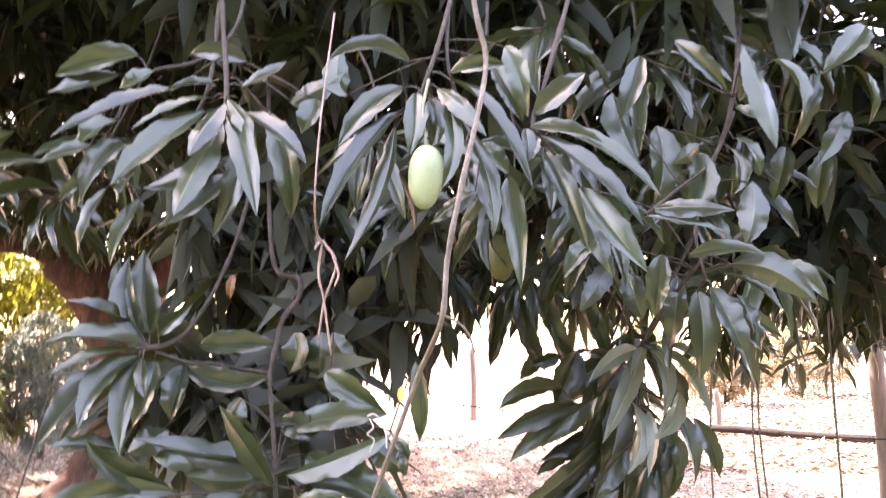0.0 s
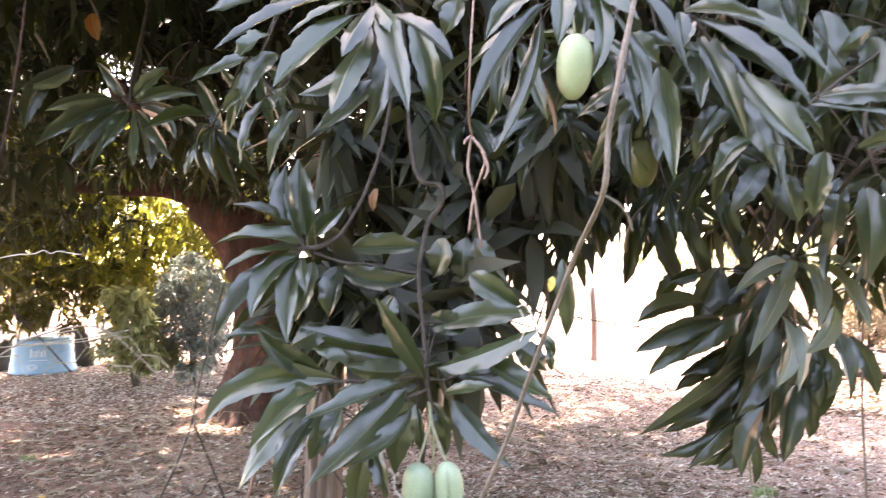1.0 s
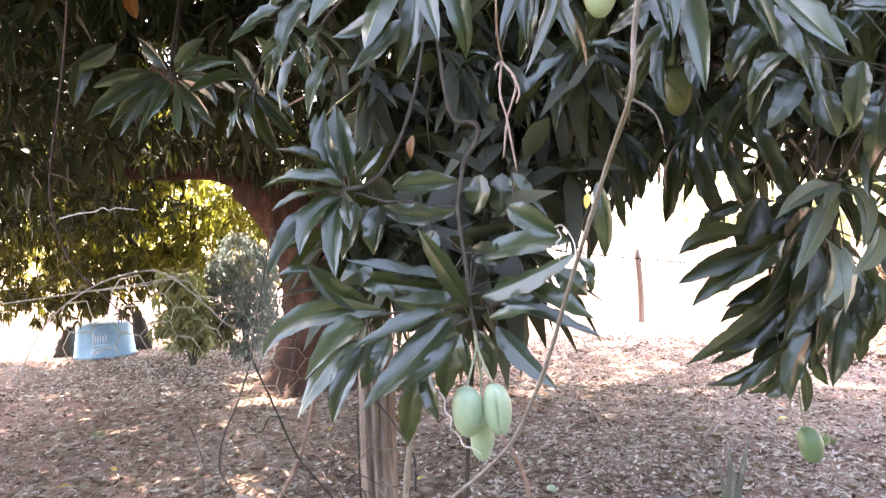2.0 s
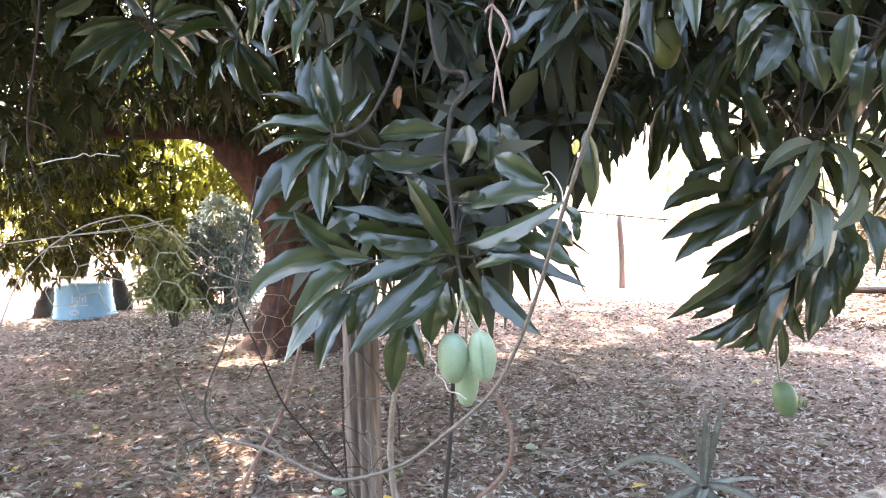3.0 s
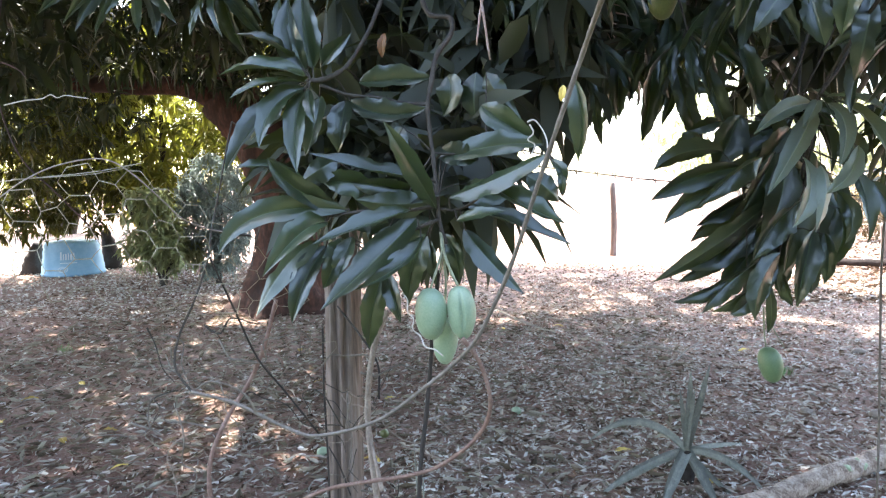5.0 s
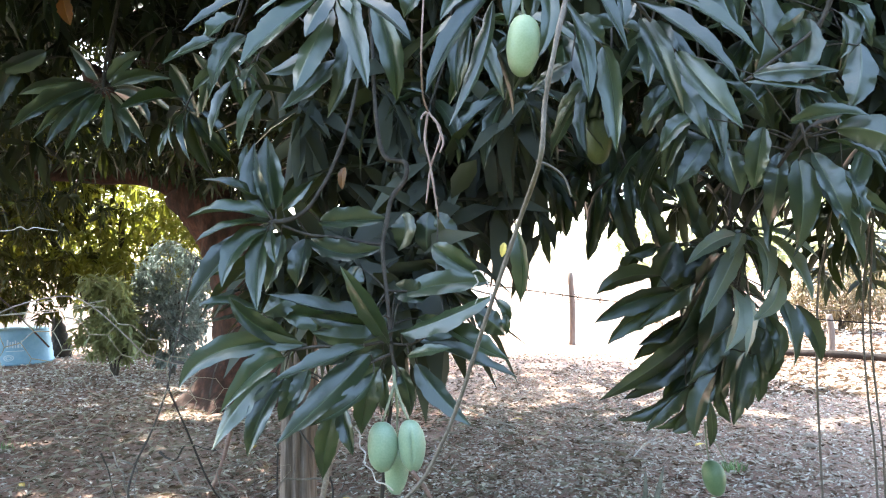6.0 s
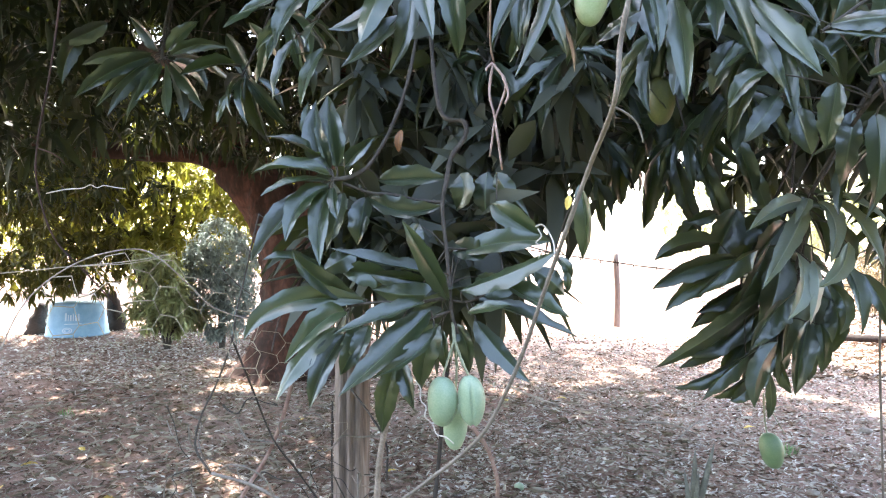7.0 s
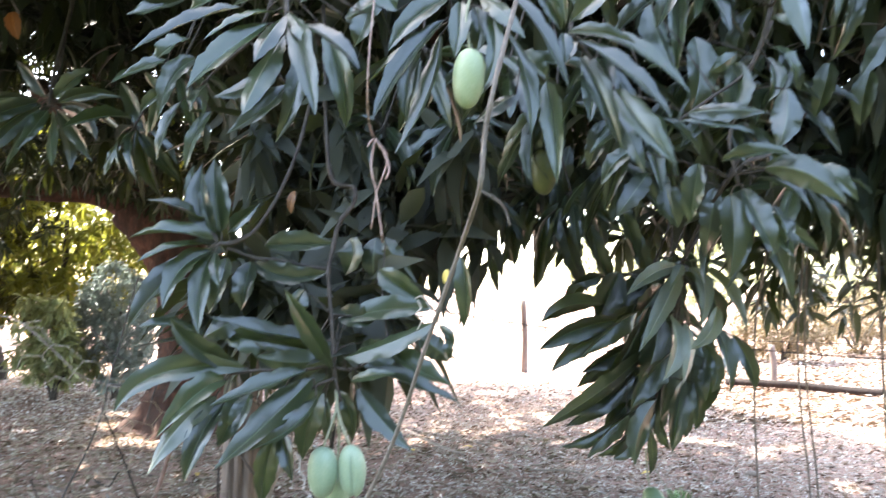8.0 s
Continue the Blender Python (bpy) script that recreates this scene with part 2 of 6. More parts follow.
def soil_material():
    m, n, l, p = nodes_of("red_soil")
    big, mid, fine = noise_node(n, l, 0.35, 5.0), noise_node(n, l, 5.0, 8.0), noise_node(n, l, 55.0, 6.0)
    base = ramp(n, [(0.30, (0.11, 0.048, 0.034)), (0.50, (0.205, 0.105, 0.078)), (0.70, (0.33, 0.20, 0.155))])
    l.new(mid.outputs[0], base.inputs[0])
    pale = ramp(n, [(0.40, (0, 0, 0)), (0.65, (0.55, 0.55, 0.55))])
    l.new(big.outputs[0], pale.inputs[0])
    c = mix_colour(n, l, base.outputs[0], (0.40, 0.295, 0.240), pale.outputs[0])
    fl = ramp(n, [(0.50, (0, 0, 0)), (0.62, (0.4, 0.4, 0.4))])
    l.new(fine.outputs[0], fl.inputs[0])
    c = mix_colour(n, l, c, (0.52, 0.395, 0.32), fl.outputs[0])
    l.new(c, p.inputs["Base Color"])
    add = n.new("ShaderNodeMath")
    add.operation = "ADD"
    l.new(mid.outputs[0], add.inputs[0])
    l.new(fine.outputs[0], add.inputs[1])
    bp = n.new("ShaderNodeBump")
    bp.inputs["Strength"].default_value, bp.inputs["Distance"].default_value = 0.8, 0.02
    l.new(add.outputs[0], bp.inputs["Height"])
    l.new(bp.outputs[0], p.inputs["Normal"])
    p.inputs["Roughness"].default_value = 0.95
    return m


SOIL = soil_material()
VERGE = surface("weedy_verge", [(0.3, (0.025, 0.035, 0.015)), (0.55, (0.05, 0.065, 0.028)), (0.8, (0.10, 0.095, 0.05))], 6.0, 0.9, 0.8, 0.05)


# ---- building helpers ----
def thing(name, at, label, category, group=""):
    ob = new(name)
    ob.empty_display_size = 0.1
    ob.location = at
    return tagged(ob, label, category, group)


def mesh_from(bm, material, smooth=True):
    me = bpy.data.meshes.new("mesh")
    bm.normal_update()
    bm.to_mesh(me)
    bm.free()
    for mt in material if isinstance(material, (list, tuple)) else [material]:
        me.materials.append(mt)
    me.shade_smooth() if smooth else me.shade_flat()
    return me


def origin_of(ob):
    at = Vector(ob.location)
    while ob.parent:
        ob = ob.parent
        at += Vector(ob.location)
    return at


def part(name, bm, material, parent, label="", smooth=True):
    """Links a bmesh in world places as one mesh under a thing or a part (which are moved, never turned)."""
    off = origin_of(parent)
    bmesh.ops.translate(bm, verts=bm.verts, vec=-off)
    ob = new(name, mesh_from(bm, material, smooth))
    ob.parent = parent
    return tagged(ob, label)


def single(name, bm, material, at, label, category, group="", kind="", smooth=True):
    bmesh.ops.translate(bm, verts=bm.verts, vec=-Vector(at))
    ob = new(name, mesh_from(bm, material, smooth))
    ob.location = at
    return tagged(ob, label, category, group, kind)


def spline(points, steps=6):
    """A smooth line through the points."""
    p = [Vector(q) for q in points]
    if len(p) < 3:
        return [p[0].lerp(p[-1], k / steps) for k in range(steps + 1)]
    p = [2 * p[0] - p[1], *p, 2 * p[-1] - p[-2]]
    out = []
    for a, b, c, d in zip(p, p[1:], p[2:], p[3:]):
        for k in range(steps):
            t = k / steps
            out.append(0.5 * (2 * b + (c - a) * t + (2 * a - 5 * b + 4 * c - d) * t * t + (3 * b - a - 3 * c + d) * t ** 3))
    return out + [p[-2]]


def tube(bm, points, r0, r1=None, sides=7, steps=6, rough=0.0, seed=0, smooth=True):
    """A tapering tube along a smooth line, with small knots and swellings."""
    line = spline(points, steps) if smooth else [Vector(q) for q in points]
    r1 = r0 if r1 is None else r1
    rng = random.Random(seed)
    rings, u = [], None
    for k, q in enumerate(line):
        way = (line[min(k + 1, len(line) - 1)] - line[max(k - 1, 0)]).normalized()
        u = way.orthogonal().normalized() if u is None else (u - way * u.dot(way)).normalized()
        v = way.cross(u)
        s = k / (len(line) - 1)
        r = (r0 + (r1 - r0) * s) * (1 + rng.uniform(-rough, rough))
        rings.append([bm.verts.new(q + r * (1 + rng.uniform(-rough, rough) * 0.6) * (u * math.cos(a) + v * math.sin(a))) for a in (2 * math.pi * j / sides for j in range(sides))])
    for a, b in zip(rings, rings[1:]):
        for j in range(sides):
            bm.faces.new((a[j], a[(j + 1) % sides], b[(j + 1) % sides], b[j]))
    bm.faces.new(rings[0][::-1])
    bm.faces.new(rings[-1])
    return line


def lathe(bm, profile, at, sides=24):
    """A round body from (radius, height) pairs."""
    rings = []
    for r, z in profile:
        rings.append([bm.verts.new(Vector(at) + Vector((r * math.cos(2 * math.pi * j / sides), r * math.sin(2 * math.pi * j / sides), z))) for j in range(sides)])
    for a, b in zip(rings, rings[1:]):
        for j in range(sides):
            bm.faces.new((a[j], a[(j + 1) % sides], b[(j + 1) % sides], b[j]))
    bm.faces.new(rings[0][::-1])
    bm.faces.new(rings[-1])


def leaf_width(s):
    """Half width of a mango leaf along its length, 1 at the widest."""
    return (s ** 0.62 * (1 - s) ** 0.80) / 0.374 if 0 < s < 1 else 0.0


def leaf_shape(seed, material, rows=22):
    """A leaf one long and one wide: folded along its midrib, arched, with a wavy uneven edge and a drawn-out tip."""
    rng = random.Random(seed)
    fold, arch = rng.choice((1, 1, 1, 1, -0.4)) * rng.uniform(0.35, 0.95), rng.uniform(0.03, 0.16)
    wave, sickle, droop, curl = rng.uniform(0.05, 0.12), rng.uniform(-0.09, 0.09), rng.uniform(0.0, 0.10), rng.uniform(-0.1, 0.18)
    twist, f1, p1, p2 = rng.uniform(-0.9, 0.9), rng.uniform(11, 22), rng.uniform(0, 6), rng.uniform(0, 6)
    bm = bmesh.new()
    uv = bm.loops.layers.uv.new("UVMap")
    grid = []
    for i in range(rows + 1):
        s = i / rows
        line = []
        for j in range(7):
            c = (j - 3) / 3
            edge = 1 + 0.06 * math.sin(23 * s + p2 + 2 * c) + 0.05 * math.sin(41 * s + p1 - 3 * c) + 0.05 * noise.noise(Vector((9 * s, 3 * c, seed)))
            w = max(0.5 * leaf_width(s) * edge, 0.010)
            x = c * w
            ripple = wave * 0.15 * abs(c) ** 1.6 * (math.sin(f1 * s + p1 + (1.9 if c > 0 else 0)) + 0.5 * math.sin(2.3 * f1 * s + p2 * (1 + c)))
            z = 0.4 * fold * abs(x) * (1 - 0.45 * abs(c)) + arch * 4 * s * (1 - s) - droop * s * s - curl * 0.25 * max(0, s - 0.7) + ripple * min(1, 5 * s) * min(1, 5 * (1 - s))
            z += twist * 0.25 * x * (s - 0.4) + 0.007 * noise.noise(Vector((5 * s, 2.5 * c, seed + 4)))
            v = bm.verts.new((x + sickle * 4 * s * (1 - s) * 1.6, s, z))
            line.append((v, (c / 2 + 0.5, s)))
        grid.append(line)
    for a, b in zip(grid, grid[1:]):
        for j in range(6):
            f = bm.faces.new((a[j][0], a[j + 1][0], b[j + 1][0], b[j][0]))
            for lp, q in zip(f.loops, (a[j], a[j + 1], b[j + 1], b[j])):
                lp[uv].uv = q[1]
        bm.edges.get((a[3][0], b[3][0])).smooth = False
    return mesh_from(bm, material)


LEAF_SHAPES = [leaf_shape(k, LEAF) for k in range(24)]
DYING_SHAPES = [leaf_shape(64 + k, DYING) for k in range(2)]
YELLOW_SHAPES = [leaf_shape(60 + k, YELLOW) for k in range(4)]


def put_leaf(shape, base, tip, width, parent, roll=0.0, name="leaf"):
    base, tip = Vector(base), Vector(tip)
    way = tip - base
    size = way.length
    y = way / size
    z = Vector((0.03, -0.70, 0.71))
    z = (z - y * z.dot(y)).normalized()
    z = Matrix.Rotation(radians(roll), 3, y) @ z
    x = y.cross(z)
    ob = new(name, shape)
    ob.parent = parent
    turn = Matrix((x, y, z)).transposed().to_4x4()
    ob.matrix_basis = Matrix.Translation(base - origin_of(parent)) @ turn @ Matrix.Diagonal((width, size, size, 1))
    return ob


def leafy_branch(tree, hub, stems, rows, seed, label, flat=1.0):
    """A twig with its leaves. stems: lines of places with a radius; rows: each leaf's foot and tip from the hub, and its width, in mm (minus: seen edge on)."""
    rng = random.Random(seed)
    bm = bmesh.new()
    lines = []
    for points, r0, r1 in stems:
        lines += tube(bm, points, r0, r1, 6, 5, 0.12, seed)
    hub = Vector(hub)
    feet = []
    for row in rows:
        foot, tip = hub + Vector(row[:3]) / 1000, hub + Vector(row[3:6]) / 1000
        feet.append((foot, tip, abs(row[6]) / 1000, -48 if row[6] < 0 else 0))
        near = min(lines, key=lambda q: (q - foot).length + 0.3 * max(0, (q - tip).length - (foot - tip).length)) if lines else hub
        if 0.004 < (near - foot).length < 0.25:
            mid = near.lerp(foot, 0.5) + Vector((0, 0, 0.006))
            tube(bm, [near, mid, foot + (tip - foot) * 0.03], 0.0022, 0.0013, 5, 3)
    off = origin_of(tree)
    bmesh.ops.translate(bm, verts=bm.verts, vec=-hub)
    twig = new("branch", mesh_from(bm, TWIG))
    twig.parent, twig.location = tree, hub - off
    tagged(twig, label)
    for foot, tip, w, turned in feet:
        put_leaf(rng.choice(LEAF_SHAPES), foot, tip, w, twig, turned + flat * rng.gauss(0, 24))
    return twig


def curved_leaf(foot, mid, tip, width, parent, seed, raised=0.6, aside=0.0, material=None):
    """One leaf along a curve through three places: two flanks folded along the midrib, a wavy margin, a drawn-out tip."""
    r = random.Random(seed)
    foot, mid, tip = Vector(foot), Vector(mid), Vector(tip)
    bend = 2 * mid - (foot + tip) / 2
    fold, turn, twist = r.choice((1, 1, 1, -0.6)) * r.uniform(0.55, 1.05), radians(r.gauss(0, 16)), radians(r.gauss(0, 18))
    wave, f1, p1, p2 = r.uniform(0.04, 0.10), r.uniform(12, 22), r.uniform(0, 6), r.uniform(0, 6)
    facing = Vector((aside + r.gauss(0, 0.12), -0.80, raised + r.gauss(0, 0.12)))
    bm = bmesh.new()
    uv = bm.loops.layers.uv.new("UVMap")
    rows, grid = 20, []
    for i in range(rows + 1):
        s = i / rows
        c = foot * (1 - s) ** 2 + bend * 2 * s * (1 - s) + tip * s * s
        y = ((bend - foot) * (1 - s) + (tip - bend) * s).normalized()
        z = (facing - y * facing.dot(y)).normalized()
        z = Matrix.Rotation(turn + twist * (s - 0.4), 3, y) @ z
        x = y.cross(z)
        line = []
        for j in range(7):
            k = (j - 3) / 3
            edge = 1 + 0.05 * math.sin(23 * s + p2 + 2 * k) + 0.04 * math.sin(41 * s + p1 - 3 * k)
            w = max(0.5 * s ** 0.75 * (1 - s) / 0.303 * edge, 0.010) * width
            ripple = wave * width * 0.5 * abs(k) ** 1.6 * (math.sin(f1 * s + p1 + (1.9 if k > 0 else 0)) + 0.5 * math.sin(2.3 * f1 * s + p2 * (1 + k)))
            h = fold * abs(k) * w * (1 - 0.4 * abs(k)) + ripple * min(1, 5 * s) * min(1, 5 * (1 - s))
            line.append((bm.verts.new(c + x * k * w * math.cos(0.5 * abs(fold)) + z * h - foot), (k / 2 + 0.5, s)))
        grid.append(line)
    for a, b in zip(grid, grid[1:]):
        for j in range(6):
            f = bm.faces.new((a[j][0], a[j + 1][0], b[j + 1][0], b[j][0]))
            for lp, q in zip(f.loops, (a[j], a[j + 1], b[j + 1], b[j])):
                lp[uv].uv = q[1]
        bm.edges.get((a[3][0], b[3][0])).smooth = False
    ob = new("leaf", mesh_from(bm, material or LEAF))
    ob.parent, ob.location = parent, foot - origin_of(parent)
    return ob


def curved_branch(tree, hub, stems, rows, seed, label, raised=0.6, aside=0.0, material=None):
    """A twig with its leaves. stems: lines of places with a radius; rows: each leaf's foot, middle and tip from the hub, and its width, in mm; raised and aside: how far the blades face the sky and the open side."""
    bm = bmesh.new()
    lines = []
    for points, r0, r1 in stems:
        lines += tube(bm, points, r0, r1, 7, 5, 0.14, seed)
    hub = Vector(hub)
    leaves = [[hub + Vector(row[k:k + 3]) / 1000 for k in (0, 3, 6)] + [row[9] / 1000] for row in rows]
    for foot, mid, _, _ in leaves:
        near = min(lines, key=lambda q: (q - foot).length)
        if 0.004 < (near - foot).length < 0.30:
            tube(bm, [near, near.lerp(foot, 0.55) + Vector((0, 0, 0.005)), foot + (mid - foot) * 0.06], 0.0021, 0.0013, 5, 4)
    bmesh.ops.translate(bm, verts=bm.verts, vec=-hub)
    twig = new("branch", mesh_from(bm, TWIG))
    twig.parent, twig.location = tree, hub - origin_of(tree)
    tagged(twig, label)
    for k, (foot, mid, tip, width) in enumerate(leaves):
        curved_leaf(foot, mid, tip, width, twig, 1000 * seed + k, raised, aside, material)
    return twig


def mango_fruit(parent, at, length, width, tilt=(0, 0), material=None, name="mango", stalk=None, label="", seam=0.0):
    """An oblong fruit with a fuller shoulder and a faint beak, hanging from at (its stalk end)."""
    bm = bmesh.new()
    bmesh.ops.create_uvsphere(bm, u_segments=56, v_segments=22, radius=0.5)
    for v in bm.verts:
        s = 0.5 - v.co.z
        k = 1.0 + 0.16 * (0.5 - s)
        q = math.hypot(v.co.x, v.co.y) * 2
        k *= q ** -0.12 if q > 0.05 else 1.0
        v.co.x = v.co.x * width * k + 0.05 * width * math.sin(math.pi * s) + (0.05 * width * (s - 0.8) / 0.2 if s > 0.8 else 0)
        v.co.y *= width * 0.88 * k
        if seam:
            d = (math.atan2(v.co.x, -v.co.y) - seam) / 0.10
            pinch = 1 - 0.30 * math.exp(-d * d) * math.sin(math.pi * min(1, max(0, s)))
            v.co.x, v.co.y = v.co.x * pinch, v.co.y * pinch
        v.co.z = (v.co.z - 0.5) * length
    turn = Euler((radians(tilt[0]), radians(tilt[1]), 0)).to_matrix()
    bmesh.ops.transform(bm, matrix=Matrix.Translation(at) @ turn.to_4x4(), verts=bm.verts)
    fruit = part(name, bm, material or MANGO, parent, label)
    if stalk:
        bm = bmesh.new()
        tube(bm, stalk, 0.0026, 0.0018, 6, 5, 0.1)
        part("stalk", bm, TWIG_GREEN, parent if parent.parent and parent.parent.parent else fruit)
    return fruit


# ---- ground ----
def ground_height(x, y):
    near = 1.0 / (1.0 + (0.03 * (abs(x) + abs(y))) ** 2)
    return near * (0.035 * noise.noise(Vector((0.45 * x, 0.45 * y, 0.3))) + 0.016 * noise.noise(Vector((2.1 * x, 2.1 * y, 7.0))))


def spread(lo, hi, dense_lo, dense_hi, step):
    inner = list(np.arange(dense_lo, dense_hi + 1e-6, step))
    out, s, q = [], step, dense_hi
    while q < hi:
        s *= 1.35
        q += s
        out.append(min(q, hi))
    back, s, q = [], step, dense_lo
    while q > lo:
        s *= 1.35
        q -= s
        back.append(max(q, lo))
    return back[::-1] + inner + out


xs, ys = spread(-600, 600, -9, 5, 0.12), spread(-60, 900, 1.5, 15, 0.12)
verts = [(x, y, ground_height(x, y)) for y in ys for x in xs]
nx = len(xs)
faces = [(j * nx + i, j * nx + i + 1, (j + 1) * nx + i + 1, (j + 1) * nx + i) for j in range(len(ys) - 1) for i in range(nx - 1)]
me = bpy.data.meshes.new("ground")
me.from_pydata(verts, [], faces)
me.shade_smooth()
me.materials.append(SOIL)
tagged(new("ground", me), "bare red-brown soil under a mango tree", "ground", "", "structure")


# unseen ground round the camera, added dark so little light bounces onto the leaves
me = bpy.data.meshes.new("grass_verge")
vx, vy = [-30 + 2 * k for k in range(31)], [-40 + 1.75 * k for k in range(25)]
me.from_pydata([(x, y, ground_height(x, y) + 0.03) for y in vy for x in vx], [], [(j * 31 + i, j * 31 + i + 1, (j + 1) * 31 + i + 1, (j + 1) * 31 + i) for j in range(24) for i in range(30)])
me.materials.append(VERGE)
tagged(new("grass_verge", me), "unseen dark ground added round the camera to limit bounced light", "grass", "", "structure")


# ---- the mango tree ----
TREE = (-4.2, 9.8, 0.0)
mango_tree = thing("mango_tree", TREE, "large mango tree with low drooping branches and green fruit", "tree")


def woody(name, points, r0, r1, sides=14, seed=0, flare=0.0, label=""):
    bm = bmesh.new()
    tube(bm, points, r0, r1, sides, 18 if flare else 7, 0.02 if flare else 0.09, seed)
    if flare:
        for v in bm.verts:
            c = Vector((v.co.x * 3.2, v.co.y * 3.2, v.co.z * 1.1))
            ridge = abs(noise.noise(c * 1.6)) + 0.5 * abs(noise.noise(c * 4.0))
            out = Vector((v.co.x - TREE[0], v.co.y - TREE[1] - 0.01, 0)).normalized()
            v.co += out * (0.07 * noise.noise(c * 0.5) - 0.11 * ridge + 0.05)
        for v in bm.verts:
            h = v.co.z
            if h < 0.9:
                a = math.atan2(v.co.y - TREE[1], v.co.x - TREE[0])
                k = 1 + flare * (1 - h / 0.9) ** 2 * (1 + 0.35 * math.sin(3 * a + 1) + 0.25 * math.sin(7 * a))
                v.co.x = TREE[0] + (v.co.x - TREE[0]) * k
                v.co.y = TREE[1] + (v.co.y - TREE[1]) * k
    return part(name, bm, BARK, mango_tree, label)


woody("trunk", [(-4.2, 9.8, -0.15), (-4.21, 9.8, 0.5), (-4.151, 9.741, 0.993), (-4.24, 9.78, 1.722), (-4.549, 9.764, 2.474), (-5.01, 9.689, 3)], 0.49, 0.37, 40, 3, 0.8, "thick trunk with cracked red-brown bark")
woody("limb", [(-4.95, 9.691, 2.836), (-5.51, 9.468, 3.145), (-6.369, 9.144, 3.192), (-7.285, 8.808, 3.256), (-8.512, 8.198, 3.496), (-9.53, 7.554, 3.914)], 0.16, 0.07, 12, 4)
woody("limb", [(-4.913, 9.686, 2.674), (-5.291, 9.773, 3.631), (-5.728, 9.949, 4.592), (-6.155, 10.167, 6.01), (-6.57, 10.522, 7.791)], 0.27, 0.14, 12, 5)
woody("limb", [(-4.437, 9.721, 1.633), (-3.933, 9.955, 2.837), (-3.625, 10.012, 3.772), (-3.427, 9.939, 4.743), (-3.021, 9.406, 5.758), (-2.362, 8.623, 6.725)], 0.24, 0.12, 12, 6)
woody("limb", [(-3.621, 10.033, 4.011), (-2.285, 8.841, 4.19), (-1.074, 7.267, 3.921), (-0.245, 5.381, 3.599), (0.123, 4.003, 3.331)], 0.12, 0.03, 9, 7)
woody("limb", [(-3.427, 9.939, 4.743), (-1.962, 9.816, 4.912), (-0.309, 9.377, 4.45), (1.033, 8.416, 3.676), (1.866, 6.924, 3.088)], 0.12, 0.03, 9, 8)
woody("limb", [(-5.064, 9.675, 3.002), (-4.714, 8.376, 3.717), (-4.159, 6.65, 3.667), (-2.699, 4.71, 3.215), (-1.575, 3.401, 2.677)], 0.13, 0.02, 9, 9)


def crown_mesh(spots, rng, long=(0.17, 0.27), wide=(0.22, 0.28), count=(8, 13), lean=0.55):
    """Whorls of drooping leaves at the given places: each leaf is folded and bent, with eight corners."""
    n_leaf = [rng.randint(*count) for _ in spots]
    total = sum(n_leaf)
    g = np.random.default_rng(rng.randint(0, 10 ** 6))
    foot = np.repeat(np.array(spots), n_leaf, axis=0) + g.normal(0, 0.03, (total, 3))
    az = g.uniform(0, 2 * np.pi, total)
    el = g.normal(-lean, 0.6, total)
    size = g.uniform(*long, total)
    half = size * g.uniform(*wide, total) / 2
    way = np.stack([np.cos(az) * np.cos(el), np.sin(az) * np.cos(el), np.sin(el)], 1)
    side = np.cross(way, (0, 0, 1.0))
    side /= np.linalg.norm(side, axis=1)[:, None] + 1e-9
    up = np.cross(side, way)
    rl = g.normal(0, 0.6, total)[:, None]
    side, up = side * np.cos(rl) + up * np.sin(rl), up * np.cos(rl) - side * np.sin(rl)
    bend = g.uniform(0.04, 0.16, total)
    def at(s, w, z):
        p = foot + way * (size * s)[:, None] + side * (half * w)[:, None] + up * (size * (z - bend * s * s * 1.6))[:, None]
        p[:, 2] -= 0.10 * size * s * s
        return p
    cols = [at(0.0, 0, 0), at(0.27, -0.85, 0.05), at(0.27, 0, 0.02), at(0.27, 0.85, 0.05), at(0.62, -0.75, 0.05), at(0.62, 0, 0.02), at(0.62, 0.75, 0.05), at(1.0, 0, 0)]
    pts = np.stack(cols, 1).reshape(-1, 3)
    quads = np.array([(1, 2, 5, 4), (2, 3, 6, 5)])
    tris = np.array([(0, 2, 1), (0, 3, 2), (4, 5, 7), (5, 6, 7)])
    base = (np.arange(total) * 8)[:, None, None]
    q, t = (quads[None] + base).reshape(-1, 4), (tris[None] + base).reshape(-1, 3)
    mesh = bpy.data.meshes.new("crown")
    mesh.vertices.add(len(pts))
    mesh.vertices.foreach_set("co", pts.astype(np.float32).ravel())
    loops = np.concatenate([q.ravel(), t.ravel()])
    mesh.loops.add(len(loops))
    mesh.loops.foreach_set("vertex_index", loops.astype(np.int32))
    starts = np.concatenate([np.arange(len(q)) * 4, len(q) * 4 + np.arange(len(t)) * 3])
    mesh.polygons.add(len(starts))
    mesh.polygons.foreach_set("loop_start", starts.astype(np.int32))
    mesh.update(calc_edges=True)
    mesh.shade_smooth()
    return mesh


def crown_part(name, spots, parent, material, seed, label="", **kw):
    off = origin_of(parent)
    me = crown_mesh([Vector(s) - off for s in spots], random.Random(seed), **kw)
    me.materials.append(material)
    ob = new(name, me)
    ob.parent = parent
    return tagged(ob, label, "", "", "stuff")


